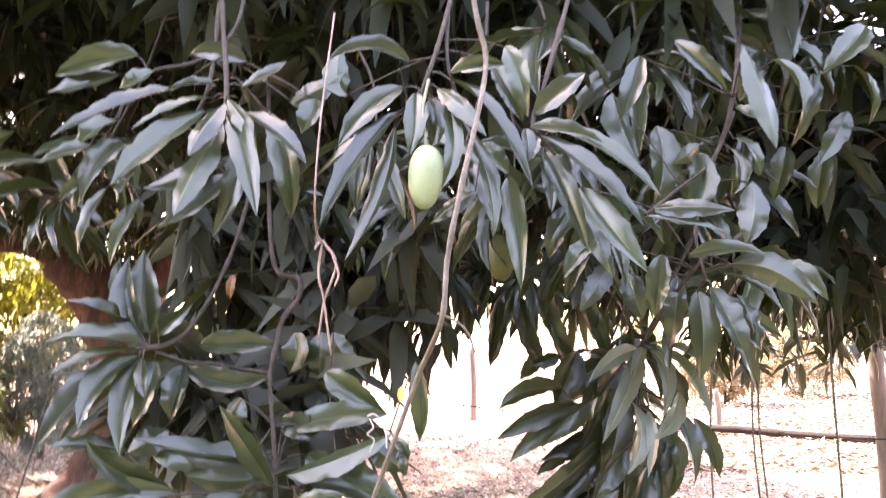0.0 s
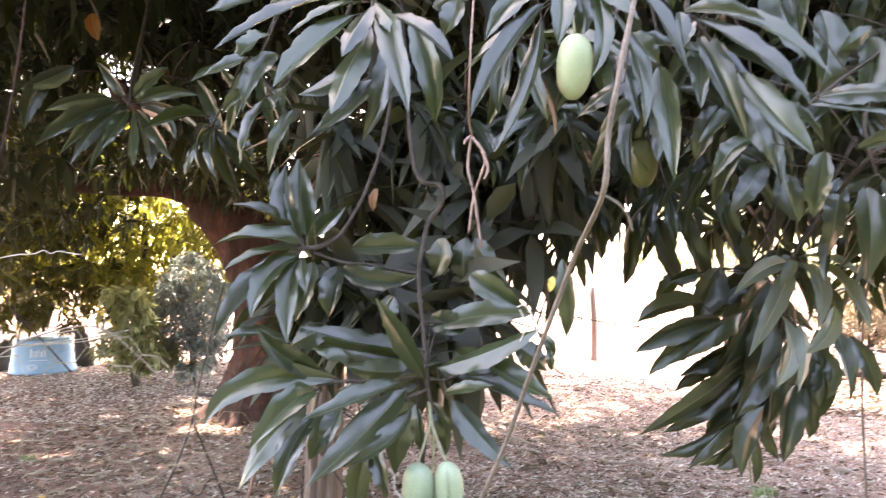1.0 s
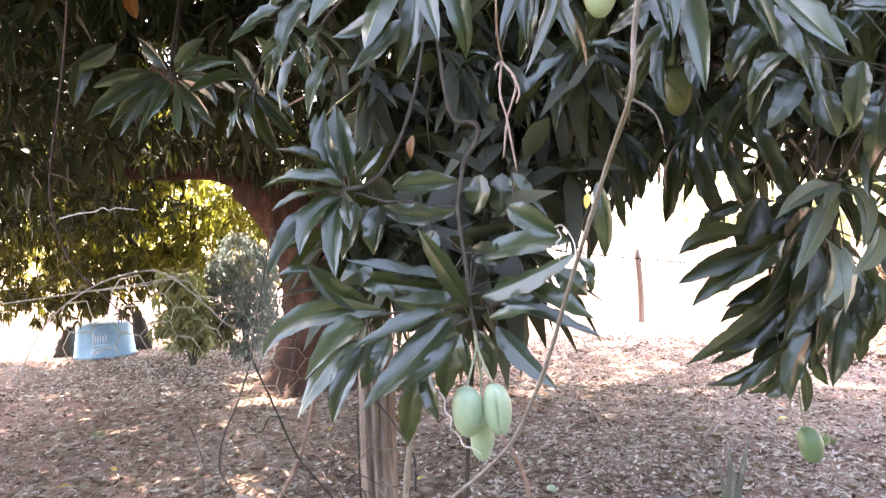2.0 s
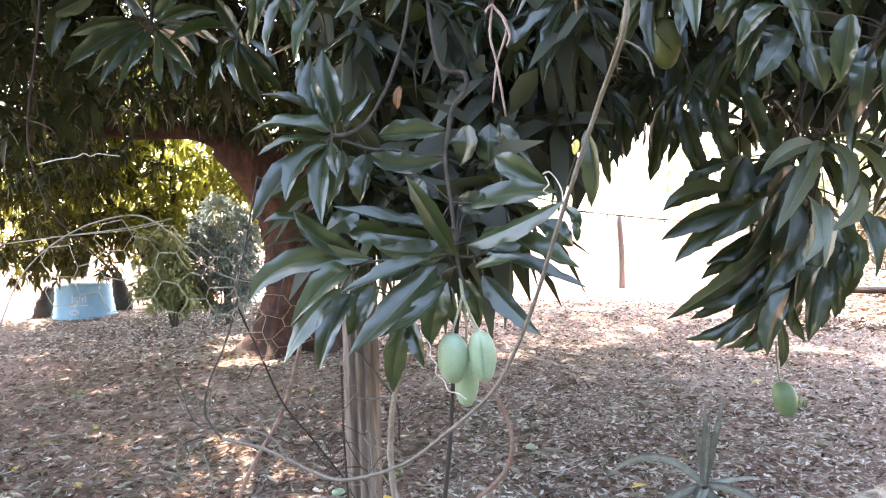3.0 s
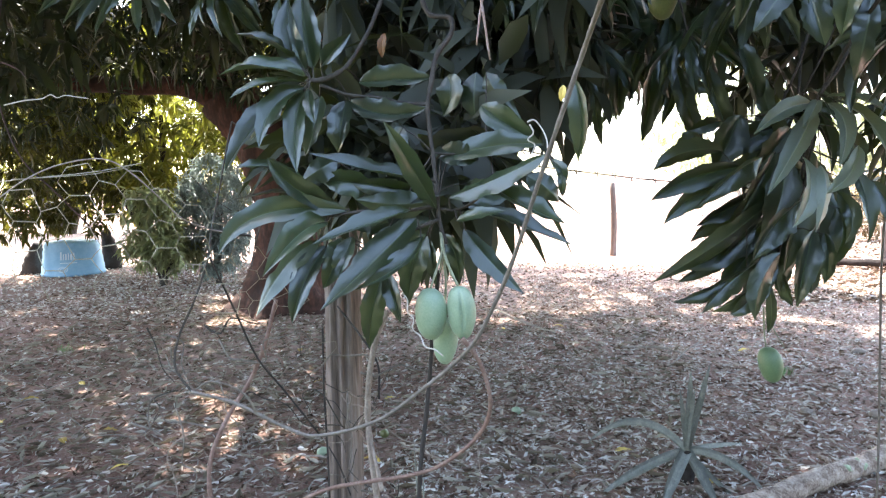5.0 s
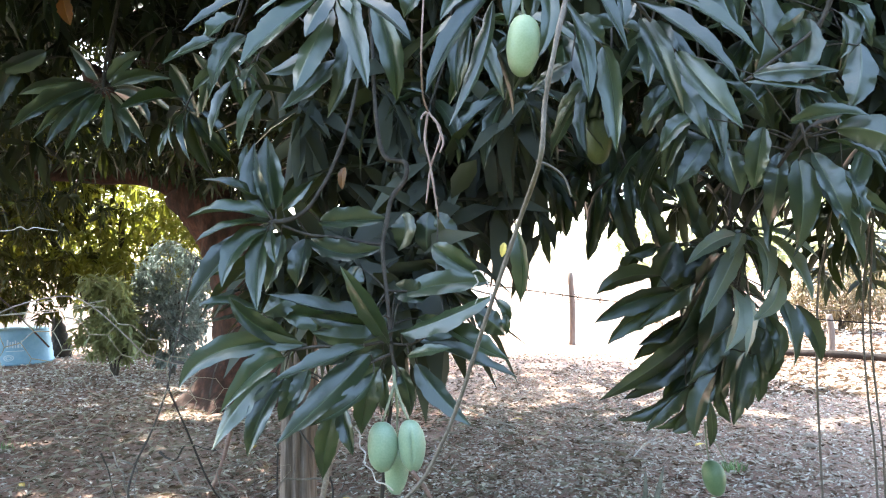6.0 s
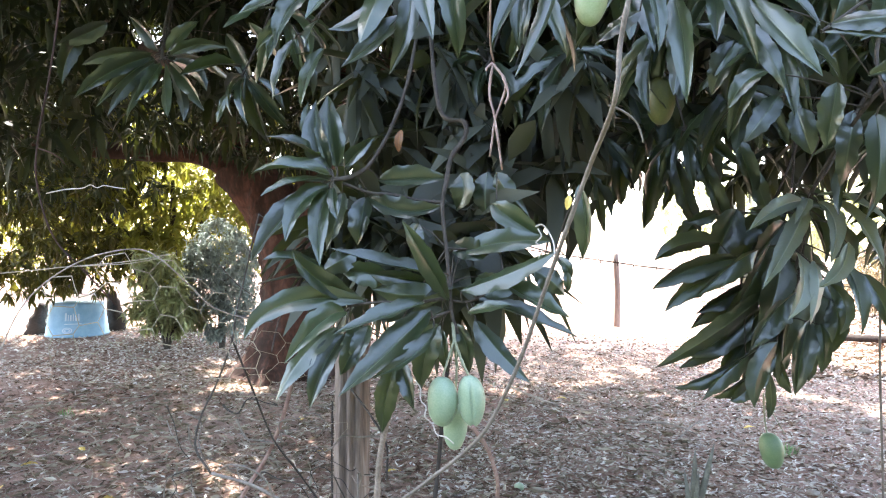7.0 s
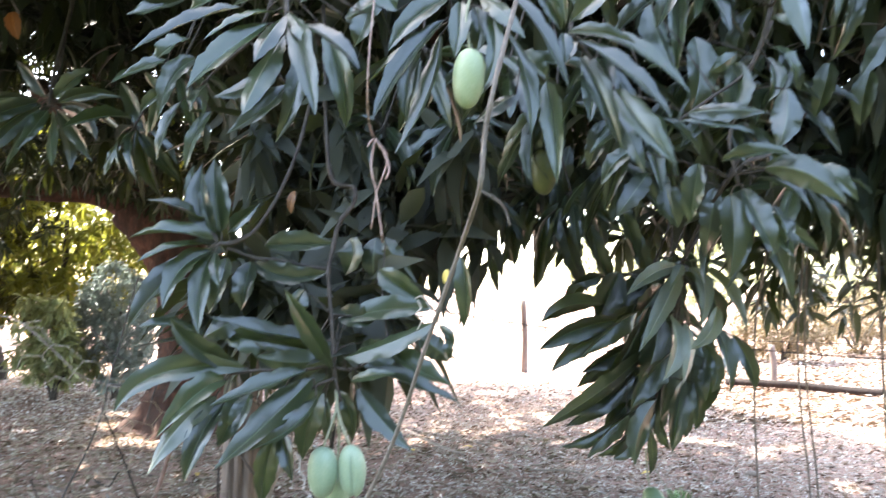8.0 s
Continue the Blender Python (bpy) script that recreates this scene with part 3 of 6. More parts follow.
SUN_GAPS = []
gap_rng = random.Random(5)
for (gx, gy), reach, count, big in (((-4.35, 8.63), 0.45, 5, 0.14), ((-5.16, 9.13), 0.35, 4, 0.22), ((-8.3, 8.9), 0.7, 4, 0.26), ((-9.5, 10.3), 0.7, 3, 0.28), ((-2.79, 5.5), 0.20, 2, 0.06), ((-1.99, 4.9), 0.14, 1, 0.05), ((3.41, 8.04), 0.6, 5, 0.10), ((3.07, 9.19), 0.9, 5, 0.10)):
    for _ in range(count):
        SUN_GAPS.append(((gx + gap_rng.gauss(0, 0.5) * reach, gy + gap_rng.gauss(0, 0.5) * reach), gap_rng.uniform(0.0, big)))
SUN_GAPS.append(((TREE[0] - 0.6, TREE[1] - 0.5), 0.22))
bush_x, bush_y = (-6.62, 11.71)
SUN_GAPS.append(((bush_x - sun_way.x * 1.5 / sun_way.z, bush_y - sun_way.y * 1.5 / sun_way.z), 0.85))


def in_gap(x, y, z):
    """Openings in the crown through which the sun reaches the soil."""
    k = z / sun_way.z
    gx, gy = x - sun_way.x * k, y - sun_way.y * k
    return any(math.hypot(gx - a, gy - b) < r + 0.135 for (a, b), r in SUN_GAPS)


def canopy_spots(count, seed, upper=False):
    """Whorls all through a wide low dome round the trunk; its underside rises away from the outer rim."""
    rng = random.Random(seed)
    out = []
    while len(out) < count:
        x, y = rng.uniform(-14.5, 6.0), rng.uniform(1.5, 19.0)
        dx, dy = x - TREE[0], y - TREE[1]
        r = math.hypot(dx / (7.0 if dx > 0 and y > 5.0 else 9.7), dy / (6.8 if dy > 0 else 9.3))
        if r > 1:
            continue
        far = math.hypot(x - 0.45, y - 0.55)
        floor = 2.05 + 0.115 * far + 0.35 * noise.noise(Vector((0.6 * x, 0.6 * y, 0))) + 0.12 * noise.noise(Vector((2.2 * x, 2.2 * y, 5)))
        top = 2.9 + 4.6 * math.sqrt(1 - r * r)
        if far < 1.7:
            continue
        if far < (5.0 if x < -0.3 else 2.4):
            floor = max(floor, 3.15 if x < -0.3 else 2.75)
        if x < -6.2:
            floor += 0.75
        if y > 11.5 and x > -8.0 and rng.random() < 0.45:
            continue
        u = 0.9 if upper else 0.9 * rng.random()
        z = floor + (rng.expovariate(1 / 0.7) if u < 0.45 else rng.uniform(0, top - floor) if u < 0.75 else top - floor - rng.expovariate(1 / 0.55))
        if z < floor or z > top + 0.2:
            continue
        if noise.noise(Vector((0.8 * x, 0.8 * y, 0.8 * z))) < (-0.42 if upper or y < 5.0 else -0.30 if x < -3.5 else -0.12) or in_gap(x, y, z):
            continue
        out.append((x, y, z))
    return out


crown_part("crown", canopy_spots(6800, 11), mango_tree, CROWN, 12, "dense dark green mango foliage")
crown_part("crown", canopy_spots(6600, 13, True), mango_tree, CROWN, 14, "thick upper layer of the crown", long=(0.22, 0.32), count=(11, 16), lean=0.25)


def sun_block_spots(count, seed, x0, x1, y0, y1, z0, z1):
    """Whorls added high in the crown to block the sun, over the outer branches and the soil."""
    rng = random.Random(seed)
    out = []
    while len(out) < count:
        q = (rng.uniform(x0, x1), rng.uniform(y0, y1), rng.uniform(z0, z1))
        if not in_gap(*q) and noise.noise(Vector(q) * 0.9) > -0.3:
            out.append(q)
    return out


def rim_spots(count, seed):
    """Whorls added just above the view, at the crown's outer rim, to shade the leaves below."""
    rng = random.Random(seed)
    out = []
    while len(out) < count:
        x, y = rng.uniform(-2.6, 0.4), rng.uniform(2.3, 3.0)
        out.append((x, y, 2.33 + 0.466 * (y - 0.69) + rng.uniform(0.05, 1.1)))
    return out


# out of view; added only for the shade it gives
crown_part("crown", rim_spots(170, 17), mango_tree, CROWN, 18, "unseen foliage added above the view to shade the branches", count=(9, 13))
# two extra volumes of leaves, added to keep sun flecks off what lies below
crown_part("crown", sun_block_spots(1150, 19, -4.5, 2.6, 5.6, 11.0, 4.4, 6.0), mango_tree, CROWN, 20, "added crown foliage that blocks the sun over the open soil", count=(10, 14), lean=0.3)
crown_part("crown", sun_block_spots(1500, 15, -3.4, 2.0, 2.4, 5.6, 3.5, 5.0), mango_tree, CROWN, 16, "added crown foliage that blocks the sun over the outer branches", count=(10, 14), lean=0.3)


def hanging_mass(count, seed, x0, x1, y0, y1, z0, z1, rise=0.0):
    rng = random.Random(seed)
    out = []
    while len(out) < count:
        x, y = rng.uniform(x0, x1), rng.uniform(y0, y1)
        low = z0 + min(0.4, 0.4 * (z1 - z0)) * noise.noise(Vector((0.9 * x, 0.9 * y, 3))) + rise * max(0, (x - x1 + 1.0))
        z = rng.uniform(low, z1)
        if noise.noise(Vector((1.1 * x, 1.1 * y, 1.1 * z))) > -0.25:
            out.append((x, y, z))
    return out


crown_part("crown", hanging_mass(2100, 21, -16.0, -8.6, 10.2, 13.0, 0.98, 4.5, 0.9), mango_tree, CURTAIN, 22, "low curtain of shaded mango foliage")
crown_part("crown", hanging_mass(170, 23, 2.6, 5.2, 5.4, 9.0, 1.75, 3.4), mango_tree, LIT_CROWN, 24, "foliage hanging at the rim of the tree")

crown_part("crown", hanging_mass(95, 25, -0.55, 0.45, 2.75, 4.4, 2.46, 3.3), mango_tree, LIT_CROWN, 26, "dark foliage behind hanging twigs", wide=(0.21, 0.27), count=(7, 11), lean=0.7)

crown_part("crown", hanging_mass(62, 27, -0.45, 0.38, 2.5, 3.2, 2.0, 2.45), mango_tree, LIT_CROWN, 28, "dark foliage behind hanging twigs")
crown_part("crown", hanging_mass(120, 29, 0.95, 2.3, 3.0, 4.6, 2.22, 3.4), mango_tree, LIT_CROWN, 30, "dark foliage above hanging twigs", wide=(0.21, 0.27), count=(7, 11))

crown_part("crown", hanging_mass(95, 31, -7.75, -6.75, 10.7, 11.5, 0.55, 1.75), mango_tree, SAPLING, 32, "low olive-green foliage hanging near the soil")

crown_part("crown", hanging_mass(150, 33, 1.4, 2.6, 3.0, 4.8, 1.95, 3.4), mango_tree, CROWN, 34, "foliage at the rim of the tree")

crown_part("crown", hanging_mass(34, 37, -0.32, 0.14, 2.2, 2.55, 1.80, 1.98), mango_tree, LIT_CROWN, 38, "dark foliage behind hanging twigs")
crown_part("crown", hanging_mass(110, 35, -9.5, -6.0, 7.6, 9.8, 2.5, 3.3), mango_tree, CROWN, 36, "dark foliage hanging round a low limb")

# hanging branches near at hand
curved_branch(mango_tree, (-0.140, 1.990, 1.993), [([(-0.072, 2.400, 2.449), (-0.048, 2.220, 2.250), (-0.052, 2.120, 2.131), (-0.061, 2.060, 2.068), (-0.078, 2.020, 2.021), (-0.110, 2.000, 1.998), (-0.140, 1.990, 1.995)], 0.0046, 0.0040), ([(0.084, 2.050, 1.944), (0.029, 2.060, 1.951), (-0.025, 2.040, 1.963), (-0.071, 2.020, 1.967), (-0.124, 2.000, 1.988)], 0.0040, 0.0032)], [
    (-9, 0, 11, -78, -57, 23, -148, -90, 9, 55),
    (-8, -5, -1, -56, -79, -10, -103, -130, -40, 37),
    (-9, -5, -12, -44, -74, -54, -54, -120, -131, 53),
    (-46, 20, -9, -113, -32, -89, -164, -60, -172, 65),
    (-11, -5, -17, -6, -64, -91, 11, -100, -180, 49),
    (0, -10, -15, 18, -47, -53, 33, -60, -87, 25),
    (1, 40, -23, -1, 13, -86, -24, 10, -146, 62),
    (45, 70, -32, 43, 43, -87, 36, 40, -139, 58)], 401, "twig ending in a whorl of long leaves")
curved_branch(mango_tree, (-0.130, 2.000, 1.993), [([(-0.078, 2.020, 2.021), (-0.110, 2.000, 2.001), (-0.140, 1.990, 1.997)], 0.0042, 0.0036)], [
    (-23, 0, 24, -52, -2, 91, -65, 20, 181, 66),
    (-13, 10, 30, -30, 18, 104, -51, 50, 198, 70),
    (-50, 0, 44, -77, -47, 72, -140, -70, 91, 49),
    (-82, 30, 86, -86, 18, 131, -89, 30, 180, 32),
    (10, -5, 27, 48, -30, 52, 88, -30, 85, 36),
    (61, 70, 5, 140, 68, 6, 216, 90, 8, 60),
    (49, 40, -33, 131, 33, -66, 216, 50, -53, 56),
    (-110, 50, -36, -132, 28, -72, -172, 30, -108, 49)], 409, "twig end with upright young leaves")
main_twig = curved_branch(mango_tree, (0.111, 2.015, 1.713), [([(-0.128, 2.646, 2.775), (-0.051, 2.432, 2.475), (-0.012, 2.324, 2.3), (0.041, 2.210, 2.163), (0.098, 2.190, 2.140), (0.109, 2.150, 2.097), (0.088, 2.110, 2.050), (0.087, 2.070, 1.994), (0.083, 2.050, 1.947), (0.088, 2.040, 1.897), (0.097, 2.030, 1.843), (0.105, 2.020, 1.775), (0.111, 2.015, 1.713), (0.125, 2.010, 1.669)], 0.0062, 0.0040), ([(0.104, 2.020, 1.743), (0.045, 1.980, 1.735), (-0.031, 1.960, 1.736), (-0.087, 1.950, 1.729)], 0.0042, 0.0030)], [
    (-2, -15, 25, -29, -87, 109, -63, -135, 188, 44),
    (-14, -25, 78, -106, -102, 101, -202, -155, 135, 56),
    (-186, -35, 23, -256, -102, 72, -289, -145, 131, 49),
    (-269, -35, 90, -319, -92, 115, -368, -125, 111, 39),
    (-166, -55, 26, -313, -127, 24, -382, -175, -47, 55),
    (-39, -65, 25, -95, -137, 4, -185, -185, -28, 50),
    (-207, -75, 5, -234, -142, -14, -288, -185, -88, 56),
    (-232, -55, -30, -279, -112, -78, -329, -145, -171, 61),
    (-216, -55, -44, -241, -107, -103, -259, -135, -184, 55)], 421, "drooping twig with whorls of long leaves")
curved_branch(mango_tree, (0.097, 2.000, 1.715), [([(0.109, 2.015, 1.716), (0.079, 1.980, 1.703), (0.042, 1.980, 1.679), (0.006, 1.975, 1.634)], 0.0036, 0.0024)], [
    (-178, -20, -32, -179, -57, -76, -201, -70, -127, 53),
    (-157, -20, -29, -162, -52, -66, -185, -60, -112, 44),
    (-20, -30, 6, -80, -102, -66, -171, -150, -153, 68),
    (-4, -50, -26, -28, -107, -72, -107, -140, -117, 46),
    (-104, -10, -117, -119, -22, -179, -132, -10, -257, 51),
    (-80, -45, -95, -56, -74, -138, -41, -80, -186, 37),
    (-16, 30, -30, -44, 23, -87, -63, 40, -175, 63),
    (-13, 30, -39, -4, 18, -83, 0, 30, -133, 30),
    (14, 40, -29, 42, 33, -77, 41, 50, -138, 38)], 431, "shaded leaves under a drooping twig", 0.1)
curved_branch(mango_tree, (0.122, 2.020, 1.737), [([(0.106, 2.020, 1.737), (0.151, 2.020, 1.736), (0.196, 2.030, 1.763), (0.218, 2.040, 1.784)], 0.0034, 0.0022)], [
    (37, 0, -39, 90, -22, -98, 156, -20, -162, 51),
    (29, -30, -22, 80, -52, -8, 127, -50, -3, 28),
    (31, 40, 1, 135, 48, -37, 241, 80, -80, 58),
    (90, 0, 45, 158, -22, 7, 234, -20, -29, 59),
    (150, 80, 62, 188, 78, 38, 213, 100, 7, 56),
    (11, -20, 23, 119, -47, 60, 215, -50, 106, 58),
    (-7, 40, 99, 94, 43, 122, 187, 70, 123, 59),
    (-18, 50, 121, 24, 38, 100, 59, 50, 97, 60),
    (56, 100, 207, 106, 88, 169, 181, 100, 121, 58)], 441, "twig tip with spreading leaves")
curved_branch(mango_tree, (0.100, 2.040, 1.765), [([(0.103, 2.020, 1.777), (0.090, 2.040, 1.763), (0.036, 2.050, 1.755), (-0.038, 2.050, 1.770)], 0.0034, 0.0022)], [
    (-7, 0, -11, -76, -32, -17, -160, -40, -5, 56),
    (-33, 10, -1, -101, -17, 18, -178, -20, 27, 54),
    (-134, 0, 14, -181, -22, 30, -241, -20, 32, 61),
    (-18, 20, -49, -70, -2, -77, -140, 0, -92, 57),
    (-204, -20, 75, -234, -42, 55, -274, -40, 33, 58),
    (51, 40, 21, 92, 38, -1, 142, 60, -3, 60),
    (-50, 40, -35, -119, 18, -58, -197, 20, -66, 62),
    (-14, 160, 254, -3, 148, 215, -23, 160, 168, 64),
    (52, 160, 258, 48, 148, 206, 49, 160, 155, 65)], 451, "shaded side shoot behind a leafy twig", 0.1)
curved_branch(mango_tree, (0.099, 2.030, 1.839), [([(0.097, 2.030, 1.847), (0.134, 2.060, 1.845), (0.213, 2.080, 1.859), (0.321, 2.040, 1.836)], 0.0030, 0.0016)], [
    (74, 170, 183, 98, 153, 140, 152, 160, 77, 49),
    (228, 0, -13, 252, -17, -36, 247, -10, -68, 25),
    (248, -20, -40, 253, -32, -59, 252, -20, -81, 18),
    (277, -50, 131, 290, -57, 53, 282, -40, -16, 44),
    (-59, -10, 59, -67, -27, 28, -59, -20, -5, 44),
    (-52, 70, -49, -15, 68, -75, 29, 90, -74, 53),
    (-106, -10, -157, -125, -32, -190, -177, -30, -219, 60)], 461, "thin side shoot with small leaves")
# this whorl takes its sky light from the paler leaf colour
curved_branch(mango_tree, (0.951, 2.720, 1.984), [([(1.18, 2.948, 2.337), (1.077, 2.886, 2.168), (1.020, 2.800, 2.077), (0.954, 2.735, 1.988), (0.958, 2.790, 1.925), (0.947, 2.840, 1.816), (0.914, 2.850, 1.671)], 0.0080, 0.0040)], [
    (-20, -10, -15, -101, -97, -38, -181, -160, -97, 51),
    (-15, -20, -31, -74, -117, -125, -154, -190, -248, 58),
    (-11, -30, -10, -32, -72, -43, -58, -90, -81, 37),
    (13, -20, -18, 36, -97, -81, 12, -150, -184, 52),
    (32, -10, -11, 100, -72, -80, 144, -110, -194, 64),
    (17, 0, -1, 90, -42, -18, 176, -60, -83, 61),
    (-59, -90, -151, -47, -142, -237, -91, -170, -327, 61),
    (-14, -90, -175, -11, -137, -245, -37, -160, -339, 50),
    (80, -50, -129, 46, -102, -203, -16, -130, -247, 51)], 471, "branch end with a whorl of leaves coloured pale as under open sky", 0.6, 0.3, SKYLIT_LEAF)
curved_branch(mango_tree, (0.964, 2.820, 1.862), [([(0.965, 2.800, 1.985), (0.951, 2.830, 1.879), (0.876, 2.820, 1.803), (0.783, 2.800, 1.758)], 0.0050, 0.0030)], [
    (81, -80, -71, 101, -122, -158, 99, -140, -258, 55),
    (56, -20, -125, 86, -52, -190, 70, -60, -264, 50),
    (146, 0, -97, 187, -22, -179, 204, -20, -260, 52),
    (-237, -40, -6, -341, -102, -10, -426, -140, -57, 67),
    (-193, -50, -53, -327, -112, -82, -433, -150, -139, 73),
    (-210, -30, -103, -316, -87, -130, -397, -120, -205, 70),
    (-143, -80, -27, -219, -132, -71, -310, -160, -153, 79),
    (-101, -40, -138, -252, -112, -257, -425, -160, -360, 67),
    (-167, -60, -328, -277, -102, -389, -373, -120, -421, 55)], 481, "side twig with dark hanging leaves", -0.4)
fruit_twig = curved_branch(mango_tree, (0.939, 2.830, 1.752), [([(0.960, 2.820, 1.940), (0.947, 2.840, 1.816), (0.913, 2.830, 1.689), (0.880, 2.820, 1.543), (0.895, 2.940, 1.460)], 0.0050, 0.0025)], [
    (-111, -90, -192, -206, -142, -256, -274, -170, -334, 70),
    (-78, -30, -239, -171, -72, -307, -239, -90, -342, 53),
    (-64, -50, -221, -143, -82, -313, -192, -90, -349, 56),
    (-67, -90, -176, -121, -127, -258, -136, -140, -354, 68),
    (-26, -110, -36, -98, -152, -101, -149, -170, -190, 92),
    (-71, -10, 99, -147, -52, -42, -245, -70, -192, 96),
    (18, -70, -117, -10, -102, -215, -27, -110, -321, 72),
    (54, -30, -128, 60, -52, -202, 52, -50, -266, 48),
    (-52, 10, -236, -34, -12, -291, -15, -10, -338, 48)], 491, "twig with hanging leaves above one fruit", -0.4)
curved_branch(mango_tree, (0.949, 2.880, 1.751), [([(0.965, 2.830, 1.957), (0.961, 2.870, 1.848), (0.935, 2.880, 1.719), (0.891, 2.880, 1.553)], 0.0040, 0.0025)], [
    (-126, -40, -44, -211, -82, -171, -325, -100, -226, 84),
    (-59, -80, 82, -78, -112, -43, -128, -120, -161, 96),
    (-167, -20, 206, -205, -42, 123, -238, -40, 46, 101),
    (-222, 0, 191, -265, -22, 179, -310, -20, 165, 48),
    (-67, 70, -289, -57, 63, -380, -65, 80, -447, 33),
    (82, -40, -58, 95, -62, -137, 57, -60, -229, 69),
    (7, -40, 1, -28, -72, -110, -55, -80, -239, 95),
    (61, 0, -2, 45, -27, -114, 31, -30, -229, 94),
    (-138, 0, -28, -221, -32, -75, -301, -40, -157, 85)], 501, "shaded leaves filling a branch end", -0.4)
curved_branch(mango_tree, (0.937, 2.900, 1.818), [([(0.965, 2.830, 1.957), (0.944, 2.900, 1.899), (0.890, 2.900, 1.869)], 0.0040, 0.0025)], [
    (-21, -20, 98, -71, -52, 34, -133, -60, -45, 92),
    (-63, 0, 101, -128, -22, 71, -206, -20, 25, 86),
    (-97, -40, -195, -148, -72, -275, -211, -80, -357, 92),
    (-16, -20, -198, -44, -52, -278, -76, -60, -361, 83),
    (119, 0, 92, 144, -22, 25, 135, -20, -71, 82),
    (23, -20, -232, 44, -32, -315, 45, -20, -377, 60),
    (-107, 20, 138, -63, -2, 93, -93, 0, 20, 88)], 511, "shaded leaves filling a branch end", -0.4)
curved_branch(mango_tree, (0.935, 2.880, 1.703), [([(0.967, 2.840, 1.926), (0.966, 2.880, 1.816), (0.943, 2.880, 1.702), (0.906, 2.880, 1.587)], 0.0040, 0.0025)], [
    (-66, -20, 51, -172, -62, -2, -275, -80, -59, 70),
    (-33, -10, 1, -132, -57, -93, -235, -80, -189, 75),
    (-3, -20, -49, -86, -62, -143, -149, -80, -256, 75),
    (34, -20, -17, -16, -52, -128, -46, -60, -259, 72),
    (-109, 0, 103, -209, -42, 73, -305, -60, 44, 68),
    (81, 20, -4, 45, -12, -117, 22, -20, -215, 74),
    (111, 0, 77, 100, -27, -35, 86, -30, -148, 70),
    (-125, -10, -80, -225, -57, -158, -323, -80, -222, 68),
    (-60, 0, -116, -152, -42, -194, -225, -60, -276, 72)], 515, "shaded leaves filling a branch end", -0.4)
curved_branch(mango_tree, (-1.293, 2.960, 2.582), [([(-1.411, 3.300, 3.310), (-1.313, 3.080, 2.946), (-1.296, 2.990, 2.712), (-1.283, 2.950, 2.579)], 0.0080, 0.0050)], [
    (-31, -10, 10, -157, -77, -52, -302, -120, -160, 82),
    (-11, -20, -15, -82, -92, -114, -131, -140, -238, 71),
    (2, -20, -21, -44, -92, -149, -52, -140, -278, 65),
    (22, -30, -25, 15, -87, -102, -22, -120, -187, 57),
    (40, -30, -26, 88, -97, -147, 131, -140, -256, 64),
    (52, -20, -24, 189, -92, -131, 284, -140, -243, 71),
    (58, -10, -14, 189, -57, -71, 255, -80, -158, 60),
    (51, 0, 7, 216, -42, -27, 365, -60, -140, 68),
    (-46, 10, 28, -186, -27, 29, -334, -40, -8, 70)], 631, "shaded whorl of narrow leaves", -0.45)
curved_branch(mango_tree, (-1.308, 2.980, 2.599), [([(-1.313, 3.080, 2.946), (-1.297, 3.020, 2.743), (-1.300, 2.980, 2.607)], 0.0060, 0.0040)], [
    (-20, 10, 22, -66, 3, 95, -163, 20, 180, 66),
    (18, 10, 19, 86, 13, 85, 144, 40, 137, 64),
    (38, 0, -3, 173, -12, 28, 301, 0, 10, 58),
    (-34, 10, -6, -106, -47, -70, -237, -80, -202, 64),
    (26, 10, -33, 114, -37, -159, 142, -60, -272, 58),
    (-466, 120, 162, -520, 83, 60, -538, 70, -61, 82),
    (-351, 120, 200, -433, 83, 148, -565, 70, 108, 82),
    (214, 120, 106, 311, 83, -24, 367, 70, -141, 74),
    (345, 70, 125, 438, 33, 19, 516, 20, -54, 64)], 641, "shaded whorl of narrow leaves", -0.45)
# branches of the upper edge
curved_branch(mango_tree, (0.042, 1.880, 2.448), [([(-0.085, 2.150, 2.861), (-0.006, 1.980, 2.633), (0.035, 1.900, 2.498), (0.048, 1.870, 2.436), (0.042, 1.880, 2.396)], 0.0060, 0.0040)], [
    (-122, 70, 39, -205, 13, -10, -310, -20, -76, 53),
    (-17, -10, -8, -64, -57, -37, -128, -80, -82, 35),
    (-28, -20, -34, -84, -87, -113, -132, -130, -189, 59),
    (15, -40, -27, 0, -87, -84, -15, -110, -139, 43),
    (5, -20, -58, -14, -87, -157, -27, -130, -240, 53),
    (18, -20, -28, 68, -77, -136, 100, -110, -239, 48),
    (13, -20, -13, 50, -52, -60, 74, -60, -95, 34),
    (37, 0, -32, 111, -37, -82, 163, -50, -141, 41),
    (21, 20, 22, 75, 8, 41, 105, 20, 68, 30)], 551, "branch end with a whorl of broad leaves")
